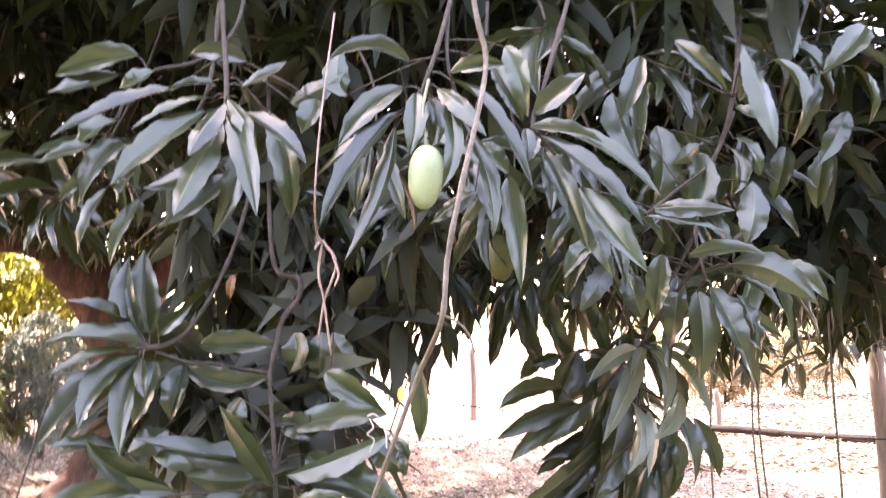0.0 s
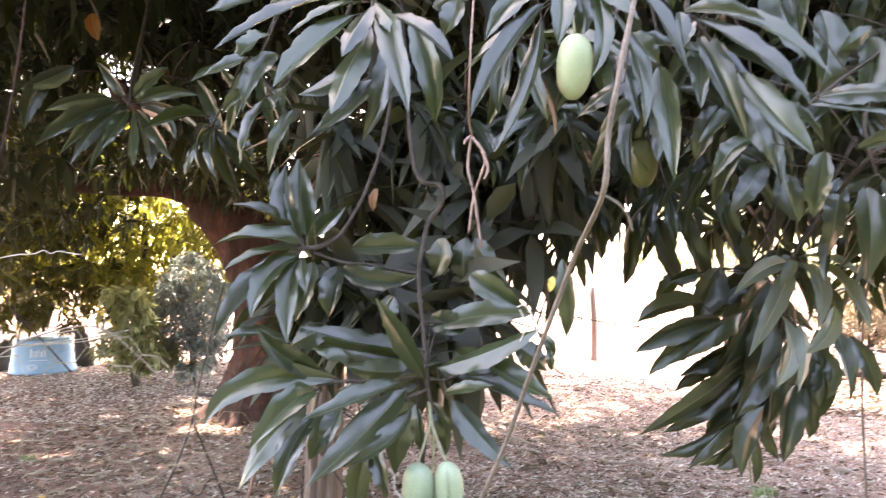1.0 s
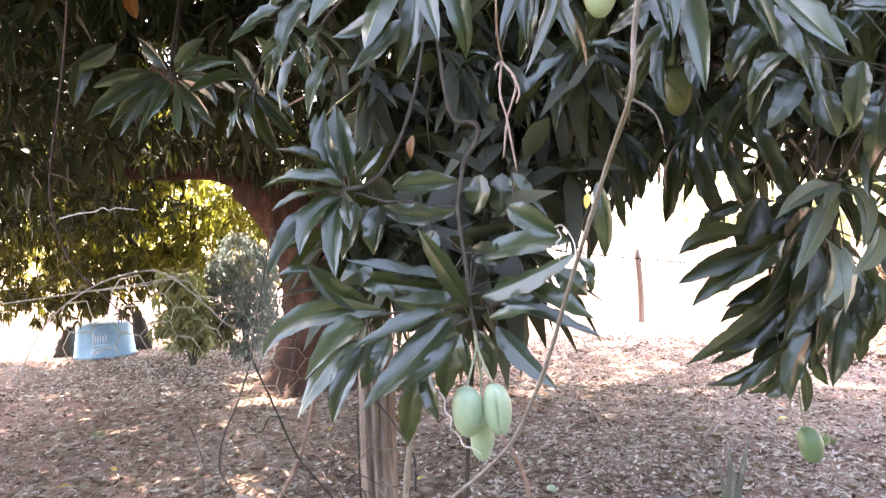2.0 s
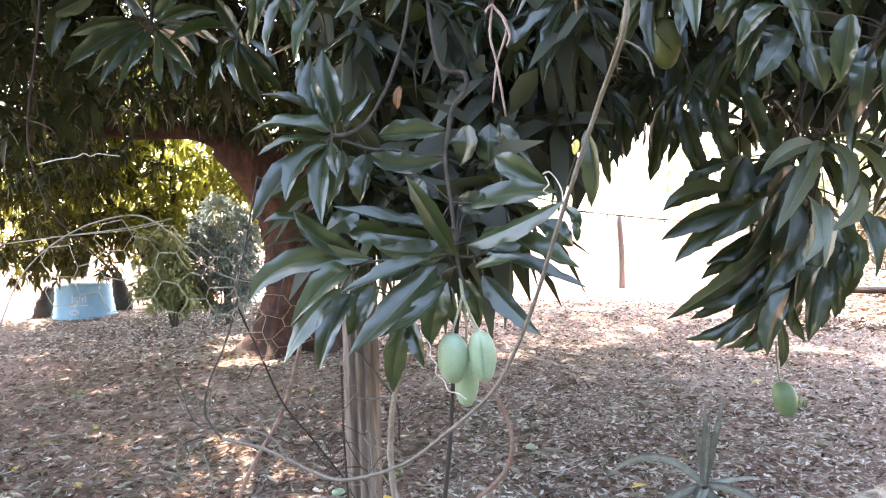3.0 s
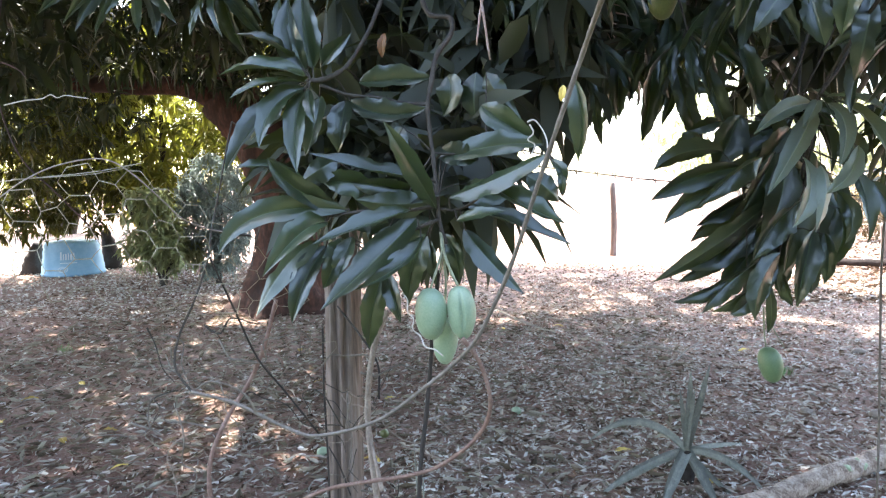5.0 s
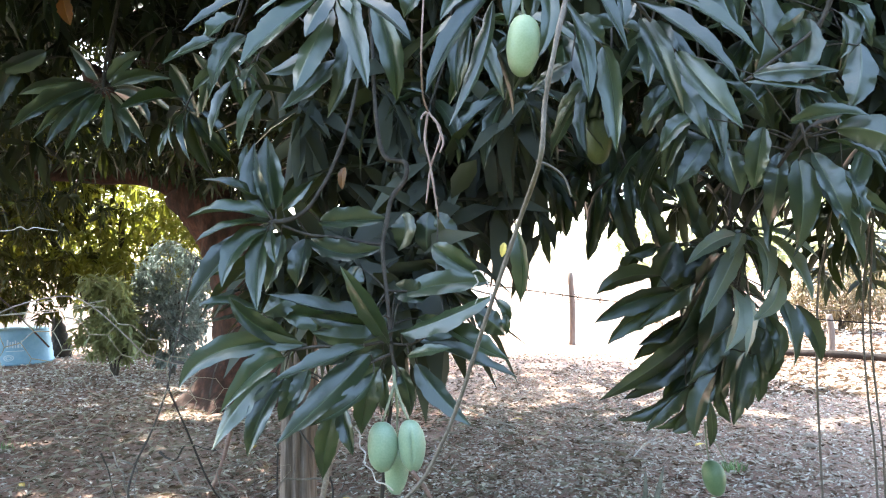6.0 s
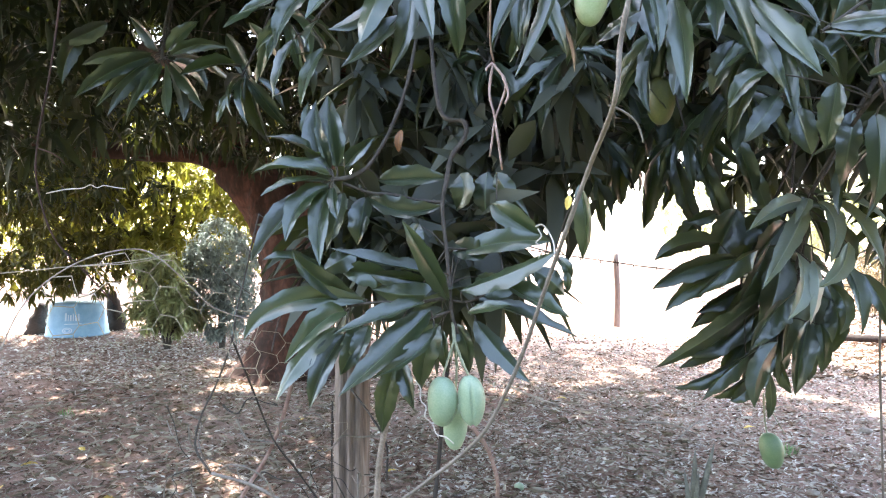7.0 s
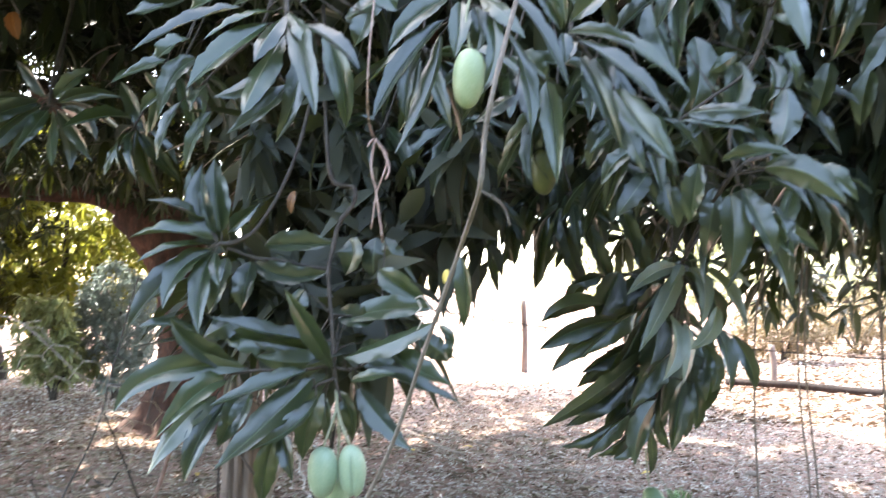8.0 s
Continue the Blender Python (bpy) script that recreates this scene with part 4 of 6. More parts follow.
curved_branch(mango_tree, (-0.060, 1.960, 2.425), [([(-0.063, 2.100, 2.730), (-0.025, 1.980, 2.532), (-0.058, 1.980, 2.442), (-0.159, 2.000, 2.372), (-0.227, 2.020, 2.321)], 0.0050, 0.0030)], [
    (86, -80, 39, 55, -107, 36, 2, -110, 21, 25),
    (65, -20, -63, 26, -57, -114, -48, -70, -142, 47),
    (80, 0, -102, 41, -37, -162, -29, -50, -213, 52),
    (101, 0, -37, 102, -22, -131, 63, -20, -226, 47),
    (-129, 10, -35, -160, -27, -85, -180, -40, -160, 51),
    (-109, 20, -89, -117, -7, -122, -128, -10, -155, 39),
    (-189, 60, -113, -210, 38, -176, -230, 40, -248, 41),
    (-116, 60, -137, -144, 38, -200, -163, 40, -270, 37),
    (-187, -10, -41, -210, -37, -62, -270, -40, -83, 37)], 561, "thin twig with drooping leaves", 0.35)
curved_branch(mango_tree, (-0.089, 2.020, 2.550), [([(-0.036, 2.200, 2.858), (-0.017, 2.080, 2.668), (-0.070, 2.030, 2.577), (-0.161, 2.020, 2.553), (-0.209, 2.020, 2.520)], 0.0050, 0.0030)], [
    (-168, -50, -231, -188, -67, -249, -218, -60, -276, 31),
    (-107, 0, 37, -180, -22, 17, -268, -20, -10, 66),
    (-143, 0, -3, -215, -22, -34, -282, -20, -43, 60),
    (167, 0, -88, 208, -12, -207, 215, 0, -308, 59),
    (216, -20, -77, 266, -32, -60, 321, -20, -22, 56),
    (270, -40, -78, 265, -62, -121, 249, -60, -153, 51),
    (-72, 0, 3, -97, -22, -25, -133, -20, -39, 48),
    (118, 0, 18, 68, -22, 29, 8, -20, 27, 47),
    (-131, -20, -107, -161, -47, -131, -202, -50, -170, 54)], 571, "shaded twig behind a whorl of leaves", 0.35)
mango_twig = curved_branch(mango_tree, (0.405, 1.860, 2.456), [([(0.466, 2.050, 2.792), (0.441, 1.940, 2.622), (0.421, 1.880, 2.513), (0.405, 1.860, 2.456), (0.395, 1.860, 2.416)], 0.0060, 0.0035)], [
    (-40, 10, -5, -96, -42, -62, -137, -70, -131, 46),
    (-47, 0, -53, -110, -67, -157, -155, -110, -266, 46),
    (-82, 30, -75, -136, -2, -123, -199, -10, -180, 41),
    (-52, -10, -81, -67, -62, -206, -120, -90, -320, 44),
    (-14, -10, -23, -14, -42, -84, -21, -50, -143, 42),
    (8, 20, -21, 19, 3, -74, 8, 10, -116, 41),
    (41, -20, -44, 51, -52, -133, 31, -60, -202, 33),
    (22, -10, -15, 61, -52, -59, 105, -70, -119, 37),
    (43, 0, 3, 118, -37, -76, 180, -50, -204, 42)], 581, "fruiting twig with long wavy leaves")
curved_branch(mango_tree, (0.461, 1.900, 2.417), [([(0.441, 1.950, 2.627), (0.442, 1.900, 2.510), (0.466, 1.910, 2.421), (0.500, 1.930, 2.354)], 0.0040, 0.0025)], [
    (5, -10, -21, 50, -52, -134, 57, -70, -241, 42),
    (-84, -30, 79, -151, -62, 96, -224, -70, 68, 42),
    (-13, -30, 58, 35, -47, 63, 83, -40, 66, 36),
    (86, 20, -118, 100, -22, -215, 104, -40, -325, 48),
    (31, 0, -147, -12, -27, -179, -50, -30, -210, 40),
    (38, 40, -52, 65, 23, -84, 90, 30, -112, 42),
    (64, 60, 103, 91, 43, 43, 116, 50, -10, 52),
    (86, 20, 125, 110, -2, 56, 123, 0, -17, 45),
    (-220, 100, 65, -242, 98, 110, -236, 120, 176, 59)], 591, "fruiting twig with long wavy leaves", 0.35)
curved_branch(mango_tree, (0.587, 1.890, 2.389), [([(0.727, 2.200, 2.861), (0.656, 2.000, 2.606), (0.621, 1.930, 2.483), (0.592, 1.890, 2.389), (0.616, 1.900, 2.352), (0.674, 1.920, 2.276)], 0.0060, 0.0030)], [
    (5, 0, 12, 53, -22, 47, 95, -20, 79, 47),
    (-1, -10, -13, 56, -42, -27, 117, -50, -53, 33),
    (17, -20, -31, 100, -72, -111, 168, -100, -203, 41),
    (47, 0, -16, 124, -42, -65, 206, -60, -149, 45),
    (3, -20, -31, -2, -42, -59, -10, -40, -83, 32),
    (26, 30, -44, 57, -2, -122, 94, -10, -233, 46),
    (83, 0, -118, 129, -47, -200, 178, -70, -273, 51),
    (79, 40, -139, 109, 3, -207, 135, -10, -278, 38),
    (236, 130, -137, 301, 103, -137, 379, 100, -146, 43)], 601, "branch end with sickle-shaped leaves")
curved_branch(mango_tree, (0.843, 2.100, 2.322), [([(1.153, 2.400, 2.890), (1.034, 2.140, 2.545), (0.982, 2.130, 2.382), (0.879, 2.080, 2.295), (0.813, 2.030, 2.243)], 0.0060, 0.0030)], [
    (-32, -80, -83, 40, -102, -102, 106, -100, -117, 27),
    (58, -30, -157, 122, -57, -147, 193, -60, -156, 42),
    (-32, -80, 233, -54, -102, 158, -79, -100, 99, 50),
    (-76, -20, 180, -61, -42, 97, -25, -40, 11, 71),
    (36, -80, 262, 81, -102, 203, 124, -100, 147, 42),
    (148, -130, 226, 162, -167, 124, 175, -180, 18, 57),
    (179, -170, 184, 208, -197, 129, 213, -200, 58, 49),
    (181, 20, 159, 205, -2, 128, 242, 0, 104, 36),
    (172, 20, 91, 203, -2, 61, 216, 0, 8, 32)], 611, "branch with crowded drooping leaves")
curved_branch(mango_tree, (0.943, 2.120, 2.268), [([(1.026, 2.140, 2.476), (0.973, 2.140, 2.351), (0.931, 2.120, 2.223), (0.942, 2.100, 2.121)], 0.0050, 0.0030)], [
    (67, 0, 124, 75, -22, 71, 61, -20, 25, 41),
    (6, 0, 135, -27, -22, 108, -55, -20, 89, 34),
    (-76, 20, 181, -71, -2, 92, -91, 0, 11, 74),
    (-1, 20, 121, 2, -2, 44, -42, 0, -24, 67),
    (91, -40, 47, 82, -62, -24, 63, -60, -81, 60),
    (43, -40, -117, 109, -82, -135, 175, -100, -200, 63),
    (2, -40, -160, 22, -77, -230, 47, -90, -300, 56),
    (-14, 0, -165, -13, -22, -250, -23, -20, -344, 64),
    (144, -20, -114, 174, -52, -141, 212, -60, -190, 47)], 621, "arching twig with drooping leaves", 0.1)
leafy_branch(mango_tree, (0.949, 2.121, 2.126), [([(1.367, 2.71, 2.507), (1.102, 2.354, 2.246), (0.987, 2.23, 2.184), (0.941, 2.324, 2.107), (0.918, 2.526, 2.002)], 0.006, 0.004)], [
    (25, -36, 6, 117, -77, -65, 38),
    (60, -9, 18, 172, -26, -39, 38),
    (167, 435, 399, 62, 364, 321, 34),
    (232, 448, 398, 229, 389, 245, 34),
    (249, 451, 413, 281, 419, 307, 32),
    (206, 494, 428, 131, 480, 325, 41),
    (-371, -263, 242, -368, -282, 182, 27),
    (-199, 60, 86, -282, 24, 11, 44),
    (-167, 118, 45, -245, 53, -59, 48),
    (-121, 179, 27, -93, 166, -78, 59),
    (-63, 88, 59, -86, 86, -74, 51),
    (-1, 204, 19, -22, 202, -148, 59),
    (-251, 150, 178, -304, 141, 62, 55),
    (138, 233, -21, 170, 201, -178, 54)], 113, "arching twig with drooping leaves")
leafy_branch(mango_tree, (1.218, 2.31, 2.674), [([(1.403, 2.495, 3.018), (1.279, 2.356, 2.775), (1.219, 2.312, 2.648), (1.225, 2.424, 2.522)], 0.006, 0.003)], [
    (-52, -106, 26, -52, -148, -78, 39),
    (-26, -81, -14, 47, -105, -144, 45),
    (-62, -61, 72, -14, -98, -42, 45),
    (130, -92, 12, 14, -142, -99, 59),
    (59, 9, -56, 8, 0, -230, 45),
    (165, 73, -129, 70, 27, -262, 51),
    (-68, 110, -175, -116, 80, -334, 42),
    (-88, 108, -168, -45, 81, -278, 32),
    (149, 13, -35, 197, 29, -175, 52),
    (57, 171, -186, 18, 179, -321, 57),
    (181, 230, -192, 155, 241, -338, 59),
    (-64, -4, -2, -114, 2, -119, 57),
    (-162, 45, -78, -212, 54, -225, 61)], 114, "branch with yellow-green leaves")
leafy_branch(mango_tree, (0.369, 3.024, 2.159), [([(0.21, 3.492, 2.706), (0.298, 3.21, 2.37), (0.363, 3.124, 2.21)], 0.008, 0.004)], [
    (181, 36, 17, 151, 35, -258, 61),
    (-171, -35, 12, -205, -36, -292, 61),
    (-114, 78, 32, -172, 71, -203, 63),
    (-5, 0, -77, 20, 9, -268, 36),
    (74, 116, 30, 74, 120, -172, 63),
    (242, -52, -32, 324, -32, -270, 58),
    (315, -38, -24, 423, -11, -308, 58),
    (-324, 37, -46, -264, 53, -263, 63),
    (-421, 16, 27, -401, 24, -200, 63),
    (331, 173, -220, 250, 158, -304, 63),
    (-69, 138, 58, -62, 143, -152, 64),
    (134, 179, 96, 110, 177, -114, 64),
    (-270, 97, 81, -314, 92, -149, 64)], 116, "dark hanging leaves against the light", 0.6)
leafy_branch(mango_tree, (0.247, 3.098, 2.333), [([(0.167, 3.481, 2.847), (0.207, 3.29, 2.52), (0.247, 3.098, 2.333)], 0.008, 0.004)], [
    (356, 73, -25, 361, 79, -292, 63),
    (-299, 41, 0, -282, 49, -214, 66),
    (-424, 17, -82, -449, 17, -317, 66),
    (-51, 91, 39, -117, 82, -196, 66),
    (73, 115, 79, 110, 128, -178, 66),
    (475, 97, -27, 530, 112, -274, 63),
    (217, 144, 98, 295, 165, -160, 66),
    (-173, 65, 124, -219, 60, -131, 66),
    (403, 182, 116, 358, 177, -118, 66),
    (-577, 86, 42, -559, 94, -203, 68),
    (560, 14, -122, 632, 32, -340, 61),
    (615, 27, -220, 688, 45, -418, 61),
    (-58, -57, -305, -22, -47, -467, 62)], 117, "dark hanging leaves in shade", 0.6)


def leaf_whorl(tree, hub, seed):
    """One more twig end: long leaves spreading and drooping round a hub, each with a short stalk."""
    r = random.Random(seed)
    hub = Vector(hub)
    bm = bmesh.new()
    up = Vector((r.uniform(-0.5, 0.5), r.uniform(0.2, 0.8), 1)).normalized()
    tube(bm, [hub + up * 0.45, hub + up * 0.2 + Vector((0.02, 0, 0.01)), hub], 0.0045, 0.003, 6, 4, 0.12, seed)
    ends = []
    for k in range(r.randint(9, 12)):
        a = 2.4 * k + r.uniform(-0.4, 0.4)
        size, drop = r.uniform(0.15, 0.25), r.uniform(0.15, 1.25)
        way = Vector((math.cos(a) * math.cos(drop), math.sin(a) * math.cos(drop), -math.sin(drop)))
        foot = hub + up * r.uniform(0, 0.06) + way * 0.025
        tube(bm, [hub + up * 0.03, foot], 0.002, 0.0013, 5, 2)
        ends.append((foot, foot + way * size, size * r.uniform(0.17, 0.23)))
    bmesh.ops.translate(bm, verts=bm.verts, vec=-hub)
    twig = new("branch", mesh_from(bm, TWIG))
    twig.parent, twig.location = tree, hub - origin_of(tree)
    for foot, tip, w in ends:
        put_leaf(r.choice(LEAF_SHAPES), foot, tip, w, twig, r.gauss(0, 25))


for k, q in enumerate(((0.662, 2.262, 2.421), (0.782, 2.339, 2.329), (0.914, 2.415, 2.449), (1.048, 2.495, 2.336), (1.179, 2.571, 2.449), (1.192, 2.476, 2.185), (0.575, 2.348, 2.358), (0.461, 2.17, 2.408), (0.277, 2.133, 2.435), (0.761, 2.591, 2.24), (1.072, 2.504, 2.096))):
    leaf_whorl(mango_tree, q, 300 + k)
for k, q in enumerate(((0.301, 2.598, 2.377), (0.079, 2.553, 2.348), (0.642, 2.875, 2.188), (0.653, 2.17, 2.668), (0.871, 2.289, 2.626), (-0.527, 2.5, 2.532), (-0.785, 2.693, 2.412), (1.084, 2.396, 2.737), (1.379, 2.515, 2.757), (0.015, 2.863, 2.193), (0.112, 3.096, 2.292), (0.21, 3.225, 2.225), (0.351, 3.056, 2.235), (0.452, 3.393, 2.205), (0.542, 3.211, 2.27), (-0.117, 2.93, 2.131), (0.104, 2.784, 2.356), (0.293, 2.834, 2.337), (0.643, 3.651, 2.16), (-0.021, 2.839, 2.144), (0.88, 3.02, 1.92), (0.97, 3.05, 2.0), (0.93, 3.1, 1.83))):
    leaf_whorl(mango_tree, q, 340 + k)

# fruit
knot = Vector((0.122, 1.993, 1.659))
def hung(twig, top, length, width, tilt, material=None, label="", seam=0.0):
    return mango_fruit(twig, Vector(top), length, width, tilt, material, "mango", None, label, seam)


hung(main_twig, (0.109, 1.942, 1.591), 0.100, 0.062, (4, 3), None, "pale green unripe mango")
hung(main_twig, (0.163, 1.946, 1.596), 0.102, 0.054, (2, -3), None, "pale green mango with a split seam", 0.35)
hung(main_twig, (0.121, 2.002, 1.525), 0.094, 0.050, (-4, 2), None, "green mango behind a pair")
bm = bmesh.new()
for side, low in ((-0.006, 0.045), (0.010, 0.06), (0.016, 0.035)):
    tube(bm, [knot, knot + Vector((side * 0.5, -0.004, -low * 0.5)), knot + Vector((side, -0.006, -low))], 0.0018, 0.0012, 5, 4, 0.15)
for top, a, b in (((0.109, 1.942, 1.588), (0.117, 1.968, 1.628), 0.0022), ((0.163, 1.946, 1.594), (0.141, 1.964, 1.629), 0.0028), ((0.121, 2.002, 1.522), (0.125, 1.999, 1.601), 0.002)):
    tube(bm, [knot, a, top], 0.0032, b, 6, 5, 0.2)
tube(bm, [(0.114, 2.014, 1.691), knot, (0.13, 1.983, 1.638)], 0.0042, 0.0036, 6, 4, 0.1)
part("fruit_stalk", bm, TWIG_GREEN, main_twig, "pale green forked fruit stalk")
hung(fruit_twig, (0.89, 3.008, 1.251), 0.112, 0.072, (-12, -10), MANGO_SHADED, "single round green mango")
bm = bmesh.new()
tube(bm, [(0.874, 2.973, 1.381), (0.88, 2.989, 1.306), (0.89, 3.008, 1.248)], 0.003, 0.002, 6, 4)
tube(bm, [(0.882, 2.984, 1.361), (0.911, 2.997, 1.305), (0.941, 3.001, 1.251)], 0.002, 0.0015, 6, 4)
part("fruit_stalk", bm, TWIG_GREEN, fruit_twig)
hung(mango_twig, (0.413, 1.809, 2.329), 0.106, 0.060, (3, 6), MANGO_PALE, "plump pale green mango")
bm = bmesh.new()
tube(bm, [(0.412, 1.848, 2.455), (0.404, 1.823, 2.393), (0.411, 1.809, 2.327)], 0.0032, 0.0025, 6, 4, 0.1)
part("fruit_stalk", bm, TWIG_GREEN, mango_twig)
hung(mango_twig, (0.542, 2.394, 2.262), 0.118, 0.070, (2, 0), MANGO_DULL, "shaded olive-yellow mango")
bm = bmesh.new()
tube(bm, [(0.562, 2.345, 2.372), (0.549, 2.384, 2.313), (0.542, 2.394, 2.256)], 0.003, 0.002, 6, 4)
part("fruit_stalk", bm, TWIG_GREEN, mango_twig)

# old dead fruit stalk hanging by itself
bm = bmesh.new()
tube(bm, [(0.281, 1.693, 2.507), (0.277, 1.634, 2.329), (0.272, 1.625, 2.215), (0.258, 1.695, 2.172), (0.248, 1.774, 2.164)], 0.0016, 0.0016, 6, 5, 0.1)
for pts in ([(0.237, 1.823, 2.175), (0.232, 1.818, 2.121), (0.242, 1.816, 2.075), (0.252, 1.829, 1.986)], [(0.237, 1.823, 2.175), (0.261, 1.818, 2.135), (0.241, 1.825, 2.077), (0.23, 1.829, 2.011)], [(0.256, 1.817, 2.148), (0.267, 1.81, 2.118), (0.262, 1.804, 2.098)], [(0.237, 1.823, 2.175), (0.229, 1.816, 2.167), (0.227, 1.811, 2.159)]):
    tube(bm, pts, 0.0026, 0.0018, 6, 5, 0.15)
part("dead_fruit_stalk", bm, DEAD_STALK, mango_twig, "dry pinkish forked fruit stalk")


# thin bare twigs inside the crown, and a few dying leaves
twig_rng = random.Random(91)
inner = Vector((-0.024, 3.06, 2.343))
bm = bmesh.new()
for _ in range(26):
    q = inner + Vector((twig_rng.uniform(-0.35, 0.45), twig_rng.uniform(-0.2, 0.9), twig_rng.uniform(0.0, 0.45)))
    pts, way = [q], Vector((twig_rng.gauss(0, 0.5), twig_rng.gauss(0, 0.3), -1)).normalized()
    for _ in range(5):
        way = (way + Vector((twig_rng.gauss(0, 0.35), twig_rng.gauss(0, 0.2), twig_rng.gauss(-0.05, 0.3)))).normalized()
        q = q + way * twig_rng.uniform(0.04, 0.11)
        pts.append(q)
    tube(bm, pts, twig_rng.uniform(0.002, 0.0045), 0.0013, 5, 4, 0.12)
bare_twigs = part("branch", bm, DEAD_STALK, mango_tree, "thin bare twigs inside the crown")
for foot, tip, w in (((-0.13, 2.42, 2.168), (-0.137, 2.415, 2.106), 0.024), ((-1.745, 3.3, 3.10), (-1.705, 3.29, 2.975), 0.065), ((0.371, 1.817, 1.938), (0.366, 1.816, 1.913), 0.012), ((-0.465, 3.358, 2.498), (-0.429, 3.367, 2.423), 0.03)):
    put_leaf(twig_rng.choice(YELLOW_SHAPES if w < 0.02 else DYING_SHAPES), foot, tip, w, bare_twigs)


# ---- near fence ----
fence = thing("fence", (-0.43, 2.76, 0.795), "old garden fence with a weathered post and torn hexagonal netting", "fence")
head, low = Vector((-0.445, 2.855, 1.946)), Vector((-0.429, 2.761, 0.795))
foot = low + (low - head) * (low.z + 0.2) / (head.z - low.z)
bm = bmesh.new()
rings = []
for k in range(25):
    q = foot.lerp(head, k / 24)
    ring = []
    for j in range(48):
        a = 2 * math.pi * j / 48
        groove = 0.14 * max(0, math.sin(5 * a + 0.6 + 0.5 * noise.noise(q * 3))) ** 6 + 0.42 * max(0, math.cos(a + 1.75 + 0.12 * noise.noise(q * 2))) ** 60 + 0.12 * max(0, math.cos(a + 1.1 + 0.2 * noise.noise(q * 4))) ** 80 + 0.05 * noise.noise(Vector((math.cos(a) * 2, math.sin(a) * 2, k * 0.2)))
        r = 0.058 * (1 - groove) * (1 + 0.04 * math.sin(2 * a))
        ring.append(bm.verts.new(q + Vector((r * math.cos(a), r * math.sin(a), 0))))
    rings.append(ring)
for a, b in zip(rings, rings[1:]):
    for j in range(48):
        bm.faces.new((a[j], a[(j + 1) % 48], b[(j + 1) % 48], b[j]))
bm.faces.new(rings[-1])
bm.faces.new(rings[0][::-1])
part("post", bm, POSTWOOD, fence, "split grey wooden fence post")


def strand(name, points, r, material, label="", owner=None, r1=None, sides=6):
    bm = bmesh.new()
    tube(bm, points, r, r1, sides, 6, 0.1, 5)
    return part(name, bm, material, owner or fence, label)


strand("strand", [(-0.788, 1.664, 1.796), (-0.683, 1.713, 1.806), (-0.596, 1.757, 1.815), (-0.505, 1.802, 1.824), (-0.43, 1.844, 1.839)], 0.0010, WIRE, "slack fence wire")
strand("strand", [(-0.629, 1.738, 1.813), (-0.564, 1.766, 1.816), (-0.498, 1.794, 1.82), (-0.445, 1.829, 1.831)], 0.0008, WIRE)
strand("strand", [(-0.681, 1.659, 1.653), (-0.667, 1.69, 1.728), (-0.634, 1.713, 1.779), (-0.593, 1.748, 1.818), (-0.543, 1.773, 1.84), (-0.488, 1.809, 1.848), (-0.445, 1.828, 1.823), (-0.396, 1.857, 1.765), (-0.368, 1.872, 1.731), (-0.332, 1.9, 1.709), (-0.304, 1.917, 1.7)], 0.0014, PALE_STEM, "bent dry cane arching over the netting")
strand("strand", [(-0.349, 1.922, 1.658), (-0.327, 1.97, 1.538), (-0.304, 2.017, 1.419), (-0.269, 2.07, 1.329), (-0.223, 2.135, 1.212)], 0.0022, RUSTWIRE, "black rusty wire")
strand("strand", [(-0.396, 2.666, 1.41), (-0.296, 2.583, 1.349), (-0.208, 2.497, 1.284), (-0.187, 2.443, 1.2)], 0.0032, RUSTWIRE)
strand("strand", [(-0.462, 2.696, 1.348), (-0.454, 2.669, 1.134), (-0.433, 2.634, 0.907), (-0.421, 2.601, 0.72)], 0.0034, RUSTWIRE)
strand("strand", [(-0.424, 2.622, 0.977), (-0.383, 2.607, 0.922), (-0.339, 2.581, 0.846)], 0.0025, RUSTWIRE)

bm = bmesh.new()
line = tube(bm, [(-0.47, 2.80, 1.925), (-0.1, 2.86, 1.872), (0.28, 2.90, 1.815), (0.43, 2.905, 1.793), (0.59, 2.91, 1.772), (1.1, 2.95, 1.72), (1.7, 3.0, 1.68), (2.6, 3.1, 1.66)], 0.0021, None, 6, 7, 0.2, 3)
for q in line[::3]:
    tube(bm, [q + Vector((-0.007, 0, 0.010)), q, q + Vector((0.007, 0, -0.010))], 0.0016, None, 4, 2)
    tube(bm, [q + Vector((0.006, -0.004, 0.011)), q + Vector((0.004, 0, 0)), q + Vector((0.002, 0.004, -0.011))], 0.0016, None, 4, 2)
part("barbed_wire", bm, RUSTWIRE, fence, "rusty barbed wire")


